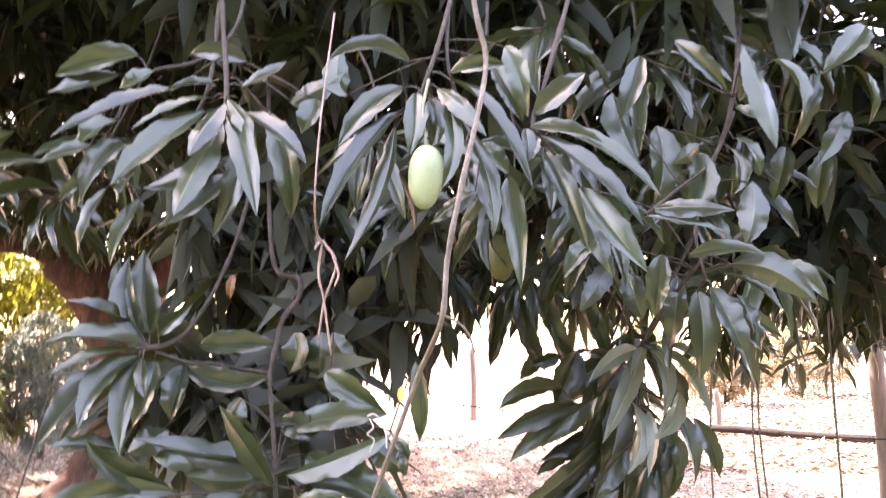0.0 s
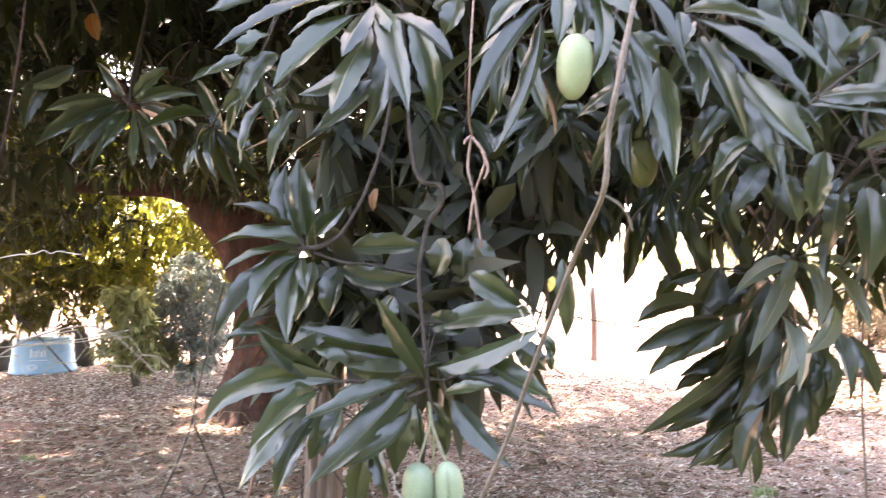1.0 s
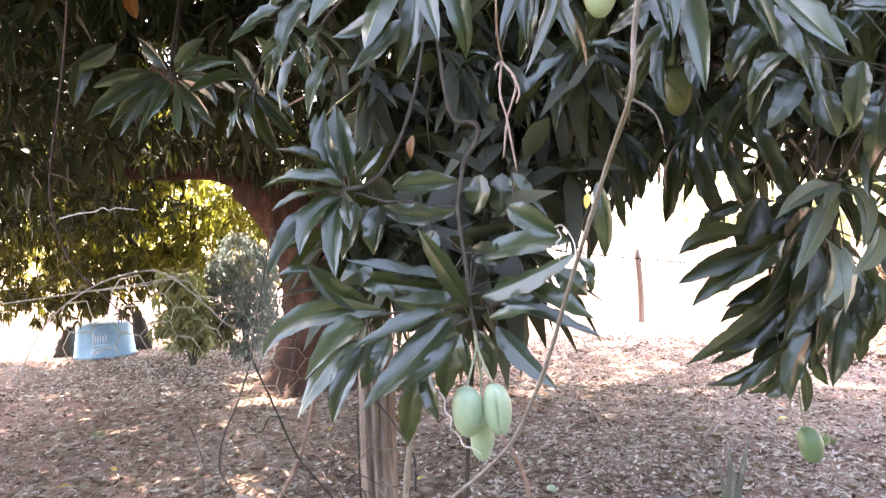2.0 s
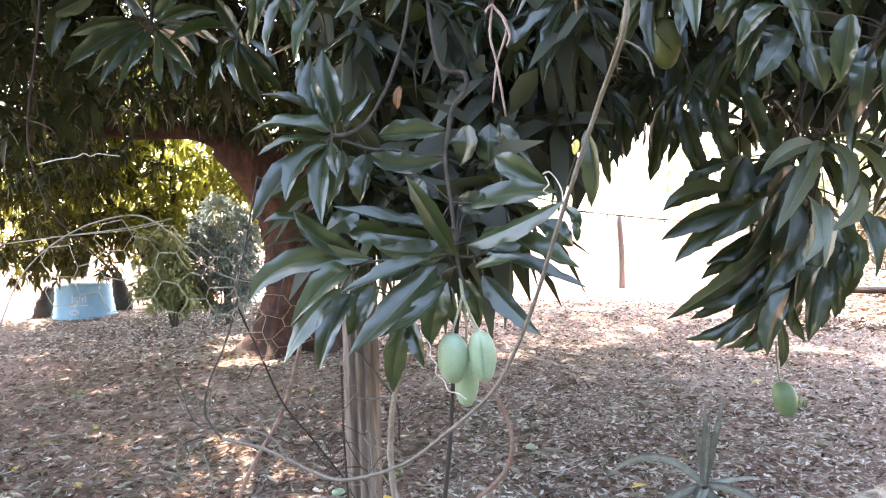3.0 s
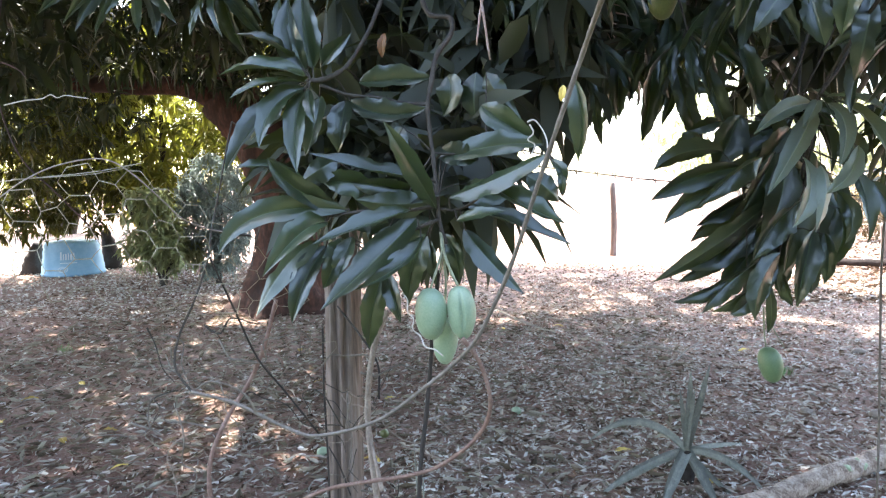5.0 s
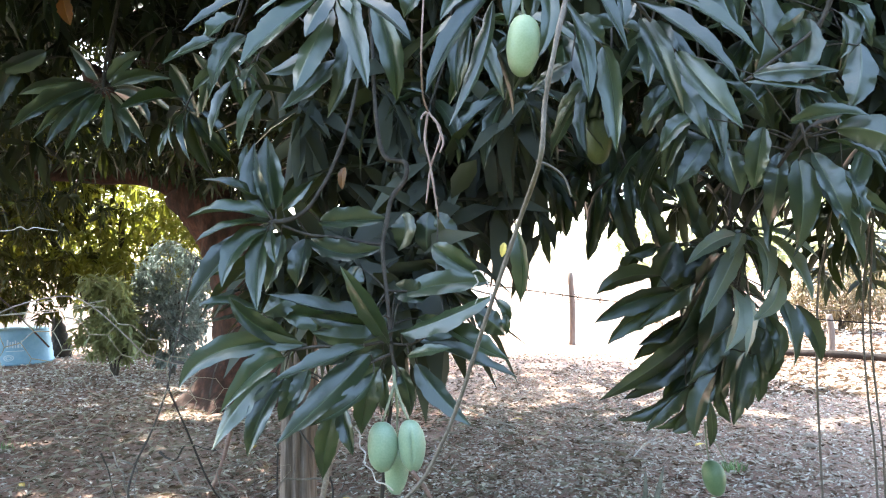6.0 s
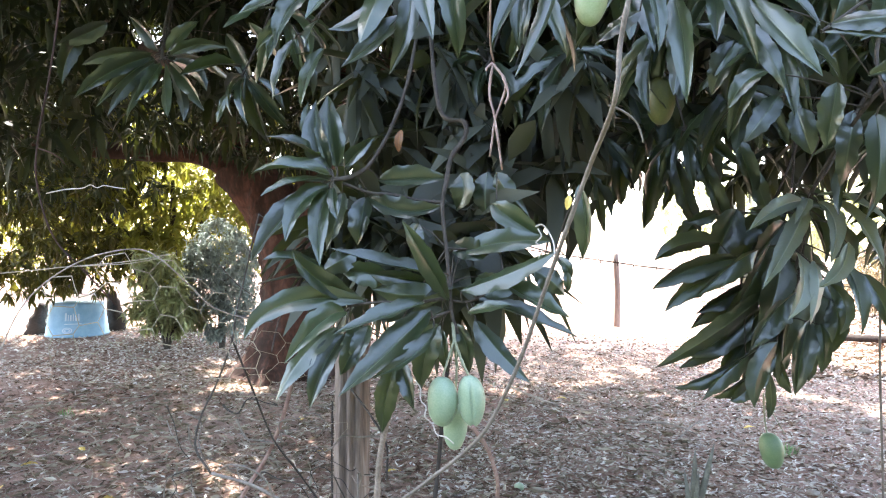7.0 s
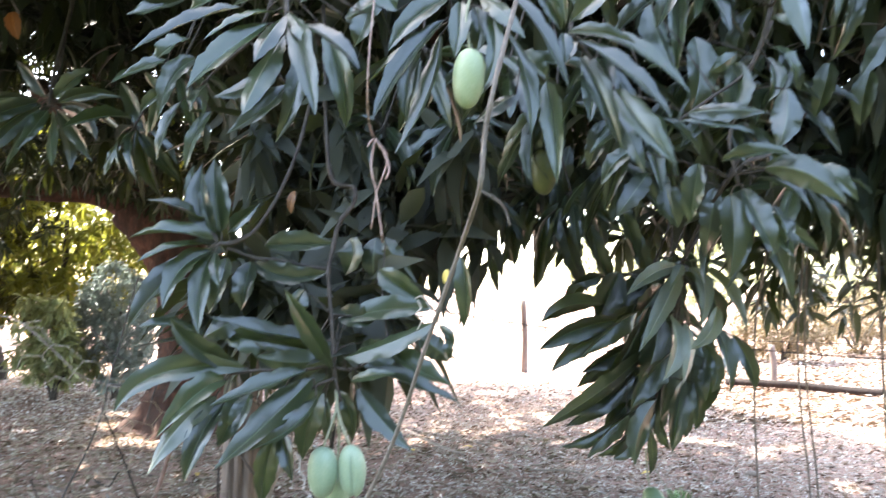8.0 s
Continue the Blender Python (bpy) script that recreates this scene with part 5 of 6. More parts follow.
def netting(corner, right, down, cols, rows, cell, keep, gauge=1.0):
    """Hexagonal wire netting, torn along its upper edge."""
    bm = bmesh.new()
    corner, right, down = Vector(corner), Vector(right).normalized(), Vector(down).normalized()
    rng = random.Random(8)
    seen = set()
    def spot(i, j):
        return corner + right * (i * cell * 0.5) + down * (j * cell * 0.29)
    for c in range(cols):
        for r in range(rows):
            i, j = 2 * c + (r % 2), 3 * r
            ring = [(i, j), (i + 1, j + 1), (i + 1, j + 3), (i, j + 4), (i - 1, j + 3), (i - 1, j + 1)]
            if not keep(c, r):
                continue
            for a, b in zip(ring, ring[1:] + ring[:1]):
                key = tuple(sorted((a, b)))
                if key in seen:
                    continue
                seen.add(key)
                wob = lambda p: 0.22 * cell * noise.noise_vector(Vector((p[0] * 0.7, p[1] * 0.7, 2)))
                pa, pb = spot(*a) + wob(a), spot(*b) + wob(b)
                tube(bm, [pa, pa.lerp(pb, 0.5) + Vector((0, rng.uniform(-0.002, 0.002), 0)), pb], gauge * (0.0008 if a[0] != b[0] else 0.0011), None, 5, 2)
    return bm


net_at, net_right, net_down = Vector((-0.658, 1.742, 1.826)), Vector((-0.38, 1.873, 1.786)) - Vector((-0.658, 1.742, 1.826)), Vector((-0.644, 1.726, 1.599)) - Vector((-0.658, 1.742, 1.826))
part("netting", netting(net_at, net_down, net_right, 4, 8, 0.058, lambda c, r: not (c == 0 and r in (0, 1, 6, 7))), WIRE, fence, "torn hexagonal wire netting")

part("netting", netting((-0.80, 1.70, 1.50), (0.40, 0.17, 0.13), (-0.03, 0.62, -0.58), 10, 12, 0.066, lambda c, r: (c + 2 * r) % 7 != 3 and c + r < 17, 0.6), WIRE, fence, "slack hexagonal wire netting above the soil")

# ---- vines and stems ----
def vine(name, lines, material, label, category="vine"):
    """A woody stem, and each of its side shoots as a part."""
    t = thing(name, lines[0][0][0], label, category)
    for k, (points, r0, r1) in enumerate(lines):
        bm = bmesh.new()
        tube(bm, points, r0, r1, 8, 8, 0.10, k)
        part("side_shoot" if k else "stem", bm, material, t)
    return t


vine("hanging_vine", [([(0.477, 1.64, 2.593), (0.498, 1.623, 2.461), (0.509, 1.62, 2.381), (0.476, 1.534, 2.197), (0.46, 1.532, 2.115), (0.452, 1.532, 2.039), (0.415, 1.65, 1.971), (0.383, 1.687, 1.894), (0.342, 1.73, 1.792), (0.3, 1.772, 1.682), (0.259, 1.805, 1.592), (0.208, 1.826, 1.507), (0.119, 1.837, 1.427), (0.032, 1.83, 1.366), (-0.074, 1.811, 1.339), (-0.139, 1.806, 1.355), (-0.183, 1.796, 1.379), (-0.236, 1.795, 1.398), (-0.311, 1.787, 1.415)], 0.0036, 0.0034), ([(0.442, 1.612, 2.049), (0.463, 1.617, 2.04), (0.481, 1.625, 2.024), (0.49, 1.63, 1.997)], 0.0018, 0.0014), ([(-0.183, 1.796, 1.379), (-0.191, 1.777, 1.416), (-0.214, 1.762, 1.439), (-0.249, 1.754, 1.447), (-0.277, 1.756, 1.432)], 0.0022, 0.0016)], VINE, "long grey woody vine hanging in a slack loop")
vine("looped_vine", [([(0.173, 1.93, 1.5), (0.2, 1.954, 1.447), (0.215, 1.972, 1.374), (0.201, 1.984, 1.316), (0.16, 1.99, 1.264), (0.094, 1.989, 1.217), (0.025, 1.99, 1.193), (-0.044, 1.991, 1.177), (-0.145, 1.984, 1.151), (-0.249, 1.973, 1.097)], 0.0042, 0.0046)], VINE_RED, "reddish vine stem curling into a hoop")
vine("upright_stem", [([(-0.076, 2.217, 1.488), (-0.094, 2.187, 1.43), (-0.102, 2.157, 1.35), (-0.106, 2.148, 1.257), (-0.094, 2.133, 1.169), (-0.08, 2.119, 1.081), (-0.069, 2.109, 0.937)], 0.0068, 0.0085), ([(-0.096, 2.136, 1.208), (-0.072, 2.107, 1.154), (-0.054, 2.087, 1.111)], 0.003, 0.006)], PALE_STEM, "pale upright woody stem beside a fence post", "stem")
vine("upright_stem", [([(-0.298, 2.101, 1.533), (-0.315, 2.067, 1.434), (-0.346, 2.053, 1.358), (-0.375, 2.02, 1.299), (-0.399, 1.987, 1.234), (-0.407, 1.969, 1.176), (-0.404, 1.963, 1.089), (-0.396, 1.953, 0.951)], 0.0046, 0.0056), ([(-0.328, 2.062, 1.409), (-0.294, 2.061, 1.416), (-0.269, 2.056, 1.407), (-0.267, 2.056, 1.394)], 0.0025, 0.0018)], VINE_RED, "slanting brown stem among dry vines", "stem")
vine("upright_stem", [([(0.073, 2.141, 1.599), (0.064, 2.118, 1.482), (0.06, 2.098, 1.385), (0.054, 2.078, 1.29), (0.046, 2.058, 1.195), (0.041, 2.048, 1.098)], 0.0045, 0.0055)], RUSTWIRE, "thin blackened stem behind hanging fruit", "stem")
vine("thin_climber", [([(-0.327, 2.002, 1.925), (-0.34, 1.993, 1.859), (-0.353, 1.984, 1.787), (-0.358, 1.955, 1.705), (-0.354, 1.93, 1.648), (-0.374, 1.908, 1.568), (-0.4, 1.885, 1.495), (-0.402, 1.869, 1.435), (-0.363, 1.864, 1.386)], 0.0016, 0.0026), ([(-0.358, 1.955, 1.701), (-0.325, 1.963, 1.696), (-0.289, 1.992, 1.686)], 0.0035, 0.002), ([(-0.327, 2.002, 1.923), (-0.313, 2.005, 1.916), (-0.285, 2.012, 1.912)], 0.0014, 0.001), ([(-0.29, 1.986, 1.622), (-0.287, 2.013, 1.686), (-0.276, 2.053, 1.751), (-0.249, 2.114, 1.777)], 0.0018, 0.001), ([(-0.41, 1.971, 1.814), (-0.37, 1.978, 1.77), (-0.329, 1.986, 1.74)], 0.0014, 0.001)], TWIG, "thin grey climbing stem on a fence", "climber")
vine("hanging_vine", [([(-1.156, 2.349, 2.866), (-1.141, 2.299, 2.577), (-1.13, 2.248, 2.349), (-1.149, 2.221, 2.145), (-1.133, 2.204, 2.023), (-1.081, 2.206, 1.88), (-0.998, 2.227, 1.785), (-0.914, 2.249, 1.69)], 0.0030, 0.0022), ([(-1.152, 2.22, 2.134), (-1.099, 2.213, 2.118), (-1.065, 2.212, 2.101), (-1.05, 2.216, 2.082)], 0.002, 0.0014)], BARK, "dark liana hanging from shaded foliage")
vine("curled_tendril", [([(-0.872, 1.969, 1.981), (-0.828, 1.981, 1.99), (-0.783, 1.983, 1.992), (-0.756, 1.98, 1.999), (-0.741, 1.983, 1.992), (-0.725, 1.988, 1.997), (-0.701, 1.994, 1.993), (-0.675, 2, 1.989)], 0.0014, 0.0010)], TENDRIL, "pale dry curled tendril", "tendril")
vine("curled_tendril", [([(0.064, 1.91, 1.587), (0.075, 1.906, 1.574), (0.077, 1.9, 1.553), (0.089, 1.896, 1.541), (0.089, 1.89, 1.523), (0.104, 1.888, 1.511), (0.114, 1.883, 1.493), (0.131, 1.882, 1.489), (0.148, 1.881, 1.478)], 0.0014, 0.0012)], TENDRIL, "bleached tendril beside green mangoes", "tendril")
vine("curled_tendril", [([(0.308, 1.853, 1.886), (0.319, 1.857, 1.889), (0.33, 1.858, 1.877), (0.34, 1.849, 1.857), (0.343, 1.838, 1.837)], 0.0014, 0.0012), ([(0.312, 1.854, 1.882), (0.318, 1.854, 1.868), (0.309, 1.851, 1.857), (0.32, 1.853, 1.848), (0.313, 1.85, 1.829)], 0.0014, 0.0010)], TENDRIL, "coiled white tendril on a vine", "tendril")
vine("hanging_vine", [([(1.62, 3.947, 2.45), (1.487, 3.752, 1.98), (1.453, 3.758, 1.786), (1.444, 3.775, 1.447), (1.455, 3.794, 1.133), (1.477, 3.828, 0.576), (1.48, 3.852, 0.141)], 0.0046, 0.0050)], VINE, "straight thin vine hanging to the ground", "vine")
vine("hanging_vine", [([(1.817, 4.074, 2.467), (1.678, 3.885, 1.883), (1.667, 3.9, 1.583), (1.688, 3.919, 1.283), (1.719, 3.94, 0.983), (1.745, 3.99, 0.133)], 0.0042, 0.0048), ([(1.845, 4.178, 2.484), (1.74, 3.994, 1.882), (1.736, 4.011, 1.573), (1.763, 4.032, 1.263), (1.793, 4.053, 0.953), (1.81, 4.099, 0.153)], 0.0045, 0.0048)], VINE, "pair of thin vines hanging to the ground", "vine")
vine("hanging_vine", [([(1.895, 3.665, 2.751), (1.873, 3.591, 2.202), (1.881, 3.609, 1.886), (1.897, 3.631, 1.525), (1.918, 3.659, 1.073), (1.95, 3.714, 0.147)], 0.0046, 0.0052)], VINE, "thin grey vine hanging from the rim of the tree", "vine")


def dry_tangle(seed, count, middle, reach, label):
    """Thin dead climbing stems, kinked and hanging into one another."""
    t = thing("dry_climber", middle, label, "climber")
    r = random.Random(seed)
    for _ in range(count):
        q = Vector(middle) + Vector((r.uniform(-1, 1) * reach[0], r.uniform(-1, 1) * reach[1], r.uniform(-1, 1) * reach[2]))
        way = Vector((r.gauss(0, 1), r.gauss(0, 0.3), r.gauss(-0.3, 0.8))).normalized()
        pts = [q]
        for _ in range(r.randint(4, 8)):
            way = (way + 0.75 * Vector((r.gauss(0, 1), r.gauss(0, 0.3), r.gauss(-0.1, 0.8)))).normalized()
            q = q + way * r.uniform(0.02, 0.06)
            pts.append(q)
        bm = bmesh.new()
        tube(bm, pts, r.uniform(0.0013, 0.0030), 0.0009, 5, 4, 0.1)
        part("side_shoot", bm, r.choice((PALE_STEM, VINE, TWIG)), t)


dry_tangle(5, 16, (-0.5, 2.014, 1.377), (0.16, 0.10, 0.17), "tangle of thin dead climbing stems")
dry_tangle(6, 12, (-0.388, 2.638, 1.055), (0.09, 0.03, 0.28), "dry climbing tendrils clinging to a wooden post")
dry_tangle(7, 8, (-0.089, 2.218, 1.291), (0.12, 0.06, 0.20), "thin dead stems beside a fence post")
bm = bmesh.new()
pole = Vector((3.902, 7.06, 1.088))
tube(bm, [(pole.x, pole.y, -0.1), (pole.x + 0.01, pole.y, 0.9), (pole.x - 0.02, pole.y, 1.8), (pole.x + 0.03, pole.y, 2.8)], 0.075, 0.06, 12, 6, 0.06, 2)
single("young_trunk", bm, REDPOST, (pole.x, pole.y, 0), "slim red-brown trunk of a young tree", "trunk")

# ---- far end of the yard ----
def water_tank(at):
    t = thing("water_tank", at, "upturned faded blue plastic water tank on bare soil", "water tank")
    prof = [(0.92 * r, 0.96 * z) for r, z in [(0.66, 0.0), (0.665, 0.05), (0.645, 0.06), (0.635, 0.20), (0.622, 0.21), (0.615, 0.36), (0.600, 0.37), (0.592, 0.52), (0.578, 0.53), (0.570, 0.66), (0.545, 0.70), (0.30, 0.735), (0.02, 0.74)]]
    bm = bmesh.new()
    lathe(bm, prof, at, 40)
    part("body", bm, TANK, t)
    facing = math.atan2(0.55 - at[1], 0.45 - at[0])
    def patch(a0, a1, z0, z1):
        rr = lambda z: 0.612 - 0.129 * z + 0.012
        for k in range(6):
            u, v = facing + a0 + (a1 - a0) * k / 6, facing + a0 + (a1 - a0) * (k + 1) / 6
            bm.faces.new([bm.verts.new(Vector(at) + Vector((rr(z) * math.cos(g), rr(z) * math.sin(g), z))) for g, z in ((u, z0), (v, z0), (v, z1), (u, z1))])
    bm = bmesh.new()
    for k, (a, w, h) in enumerate(((-0.30, 0.05, 0.16), (-0.21, 0.03, 0.12), (-0.14, 0.05, 0.12), (-0.05, 0.03, 0.14), (0.02, 0.06, 0.11), (0.12, 0.04, 0.14))):
        patch(a - 0.1, a - 0.1 + w, 0.34, 0.34 + h)
    patch(-0.42, 0.12, 0.27, 0.285)
    part("print", bm, TANK_MARK, t, "row of white printed bars")
    bm = bmesh.new()
    for rad in (0.06, 0.035):
        for k in range(16):
            g0, g1 = 2 * math.pi * k / 16, 2 * math.pi * (k + 1) / 16
            rr = lambda z: 0.612 - 0.129 * z + 0.014
            pts = [(-0.32 + 2.6 * q * math.cos(g), 0.15 + q * math.sin(g)) for g, q in ((g0, rad), (g1, rad), (g1, rad - 0.012), (g0, rad - 0.012))]
            bm.faces.new([bm.verts.new(Vector(at) + Vector((rr(z) * math.cos(facing + a), rr(z) * math.sin(facing + a), z))) for a, z in pts])
    part("emblem", bm, TANK_MARK, t, "white oval ring emblem")


water_tank((-10.68, 12.75, 0.0))


def stump(at, r, h, seed, lean=0.0):
    bm = bmesh.new()
    tube(bm, [(at[0], at[1], -0.1), (at[0] + lean * 0.4, at[1], h * 0.5), (at[0] + lean, at[1], h)], r, r * 0.35, 11, 5, 0.16, seed)
    single("tree_stump", bm, STUMP, (*at, 0), "dark charred tree stump beside a blue tank", "stump", "stumps by the tank")


stump((-11.65, 12.69), 0.27, 0.62, 3, 0.16)
stump((-10.52, 13.69), 0.26, 0.85, 4, -0.12)

back_fence = thing("wire_fence", (0.19, 16.45, 0), "barbed wire fence with red-brown posts", "fence")
for x, y, h, r in ((0.19, 16.45, 1.62, 0.075), (5.12, 15.34, 0.78, 0.07), (-6.5, 17.9, 1.6, 0.08)):
    bm = bmesh.new()
    tube(bm, [(x, y, -0.1), (x + 0.02, y, h * 0.5), (x - 0.02, y, h)], r, r * 0.85, 9, 5, 0.06, int(x * 7 + 90))
    part("post", bm, REDPOST, back_fence, "red-brown wooden post")
for z in (0.95,):
    bm = bmesh.new()
    pts = [(-6.5, 17.9, z), (-3.0, 17.1, z - 0.02), (0.19, 16.45, z), (2.6, 15.95, z - 0.05), (5.3, 15.3, z - 0.1), (9.0, 14.6, z - 0.1)]
    line = tube(bm, pts, 0.006, None, 5, 8, 0.2, 3)
    for q in line[::2]:
        tube(bm, [q + Vector((-0.03, 0, 0.035)), q, q + Vector((0.03, 0, -0.035))], 0.005, None, 4, 2)
    part("barbed_wire", bm, RUSTWIRE, back_fence, "rusty barbed wire")

bm = bmesh.new()
a, b = Vector((*(4.17, 15.11), 0)), Vector((*(7.62, 13.37), 0))
tube(bm, [a + Vector((0, 0, 0.07)), a.lerp(b, 0.3) + Vector((0, 0, 0.10)), a.lerp(b, 0.6) + Vector((0, 0, 0.07)), b + Vector((0, 0, 0.08))], 0.085, 0.10, 4, 8, 0.08, 6)
single("edging_beam", bm, EDGING, a, "long dark brown beam edging bare soil", "beam")


def shrub(name, at, size, count, material, seed, label, trunk=0.05, category="bush", long=(0.10, 0.18), lift=0.0, trunk_material=None):
    """A bush or tree: a forked stem and an uneven crown of many leaves."""
    t = thing(name, at, label, category)
    rng = random.Random(seed)
    bm = bmesh.new()
    for k in range(4):
        d = Vector((rng.uniform(-0.5, 0.5) * size[0], rng.uniform(-0.5, 0.5) * size[1], lift + size[2] * rng.uniform(0.9, 1.3)))
        tube(bm, [Vector(at) + Vector((0, 0, -0.1)), Vector(at) + d * 0.4 + Vector((0, 0, 0.1)), Vector(at) + d], trunk, trunk * 0.25, 7, 5, 0.1, seed + k)
    part("trunk", bm, trunk_material or TWIG, t)
    spots = []
    while len(spots) < count:
        v = Vector([rng.uniform(-1, 1) for _ in range(3)])
        q = v.length
        if q > 1 or rng.random() > 0.25 + 0.75 * q or noise.noise(v * 2.2 + Vector(at)) < -0.22:
            continue
        z = max(0.12, lift + size[2] * (1 + v.z))
        spots.append((at[0] + v.x * size[0], at[1] + v.y * size[1], at[2] + z))
    crown_part("crown", spots, t, material, seed + 9, "", long=long, lean=0.35)
    return t


# sunlit trees and bushes past the yard
shrub("background_tree", (*(-9.12, 13.74), 0), (3.4, 2.2, 2.3), 1500, FAR_CROWN, 31, "sunlit yellow-green tree behind shaded branches", 0.16, "tree", (0.2, 0.32), 1.0)
shrub("background_tree", (-20.347, 23.04, -0.321), (5.5, 3.0, 3.2), 800, FAR_CROWN, 32, "tall sunlit tree past the yard", 0.2, "tree", (0.25, 0.4), 1.2)
shrub("silver_bush", (*(-6.62, 11.71), 0), (0.68, 0.6, 1.1), 900, BUSH, 33, "silvery green bush in half shade", 0.05, "bush", (0.08, 0.14), 0.12)
shrub("sapling", (*(-7.52, 11.38), 0), (0.8, 0.5, 0.42), 150, SAPLING, 34, "low sapling with drooping leaves by a tank", 0.03, "sapling", (0.14, 0.22), 0.25)
shrub("dry_bush", (*(6.82, 20.03), 0), (1.3, 1.0, 0.85), 420, DRYBUSH, 35, "dry orange-brown bush in full sun", 0.05, "bush", (0.12, 0.2), 0.1)
shrub("dry_bush", (*(9.68, 22.39), 0), (1.8, 1.2, 0.9), 460, DRYBUSH, 36, "dry straw-coloured bush in full sun", 0.05, "bush", (0.12, 0.2), 0.1)
# the next two trees have the haze in their leaf colour
shrub("background_tree", (13.149, 32.76, -0.006), (7.0, 3.0, 2.4), 600, FAR_HAZED, 37, "pale sunlit trees at the edge of a field", 0.2, "tree", (0.28, 0.42), 0.6)

shrub("background_tree", (5.6, 33.0, 0), (4.5, 2.5, 2.8), 600, FAR_HAZED, 38, "pale sunlit tree across a bright field", 0.12, "tree", (0.25, 0.4), 0.8, LOGEND)

# unseen trees, added behind and beside the camera to darken what the leaves reflect
shrub("background_tree", (-5.5, -7.5, 0), (4.8, 2.5, 3.2), 1700, CROWN, 41, "unseen tree added behind the camera to block low sky", 0.2, "tree", (0.3, 0.45), 0.3)
shrub("background_tree", (2.5, -8.5, 0), (5.2, 2.5, 3.3), 1700, CROWN, 42, "unseen tree added behind the camera to block low sky", 0.2, "tree", (0.3, 0.45), 0.3)
shrub("background_tree", (9.5, -5.0, 0), (3.6, 3.5, 3.0), 1300, CROWN, 43, "unseen tree added behind the camera to block low sky", 0.2, "tree", (0.3, 0.45), 0.3)
shrub("background_tree", (7.2, 0.2, 0), (2.4, 2.6, 2.6), 1000, CROWN, 44, "unseen tree added beside the camera to block bright ground", 0.16, "tree", (0.3, 0.45), 0.2)

# ---- on the ground ----
def ground_leaf_mesh(count, seed, region, long, wide, material=None):
    """Loose dead leaves, curled and lying at odd angles on the soil."""
    g = np.random.default_rng(seed)
    x, y = g.uniform(region[0], region[1], count), region[2] + (region[3] - region[2]) * g.random(count) ** 1.35
    z = np.array([ground_height(a, b) for a, b in zip(x, y)])
    foot = np.stack([x, y, z + g.uniform(0.004, 0.02, count)], 1)
    az, tilt, rl = g.uniform(0, 2 * np.pi, count), g.normal(0, 0.20, count), g.normal(0, 0.42, count)
    size = g.uniform(*long, count)
    half = size * g.uniform(*wide, count) / 2
    way = np.stack([np.cos(az) * np.cos(tilt), np.sin(az) * np.cos(tilt), np.sin(tilt)], 1)
    side = np.stack([-np.sin(az) * np.cos(rl), np.cos(az) * np.cos(rl), np.sin(rl)], 1)
    curl = g.uniform(0.05, 0.45, count)
    def at(s, w, h):
        p = foot + way * (size * (s - 0.5))[:, None] + side * (half * w)[:, None]
        p[:, 2] += size * h * curl
        p[:, 2] = np.maximum(p[:, 2], z + 0.002)
        return p
    pts = np.stack([at(0, 0, 0.3), at(0.4, -1, 0.5), at(0.45, 0, 0), at(0.4, 1, 0.5), at(1, 0, 0.5)], 1).reshape(-1, 3)
    t = (np.array([(0, 2, 1), (0, 3, 2), (1, 2, 4), (2, 3, 4)])[None] + (np.arange(count) * 5)[:, None, None]).reshape(-1, 3)
    mesh = bpy.data.meshes.new("leaf_litter")
    mesh.from_pydata(pts.tolist(), [], t.tolist())
    mesh.materials.append(material or LITTER)
    return mesh


tagged(new("leaf_litter", ground_leaf_mesh(52000, 51, (-9.0, 5.5, 3.2, 15.0), (0.02, 0.09), (0.14, 0.42))), "scattered dry brown and grey leaves", "leaf litter", "", "stuff")
tagged(new("leaf_litter", ground_leaf_mesh(9000, 52, (-3.2, 2.6, 3.2, 7.5), (0.02, 0.09), (0.10, 0.35))), "crumbled dry leaves on red soil", "leaf litter", "", "stuff")
# bleached flecks, laid thick here to stand in for skylight on the right
tagged(new("leaf_litter", ground_leaf_mesh(48000, 53, (-1.0, 5.5, 2.6, 13.0), (0.016, 0.070), (0.12, 0.40), PALE_LITTER)), "bleached grey curled leaves, also lightening the soil as open sky would", "leaf litter", "", "stuff")
tagged(new("leaf_litter", ground_leaf_mesh(6500, 54, (-6.5, 1.0, 3.0, 10.0), (0.06, 0.15), (0.12, 0.30), OLIVE_LITTER)), "curled olive and tan leaves on shaded soil", "leaf litter", "", "stuff")

tagged(new("leaf_litter", ground_leaf_mesh(9000, 55, (-13.0, -5.0, 8.5, 14.5), (0.03, 0.09), (0.3, 0.6), PALE_LITTER)), "bleached crumbs of leaf on grey soil", "leaf litter", "", "stuff")

tagged(new("leaf_litter", ground_leaf_mesh(14000, 56, (2.5, 12.0, 11.0, 24.0), (0.06, 0.18), (0.2, 0.5))), "brown dead leaves on sunlit soil", "leaf litter", "", "stuff")


def rest(x, y, up=0.0):
    return Vector((x, y, ground_height(x, y) + up))


rng = random.Random(61)
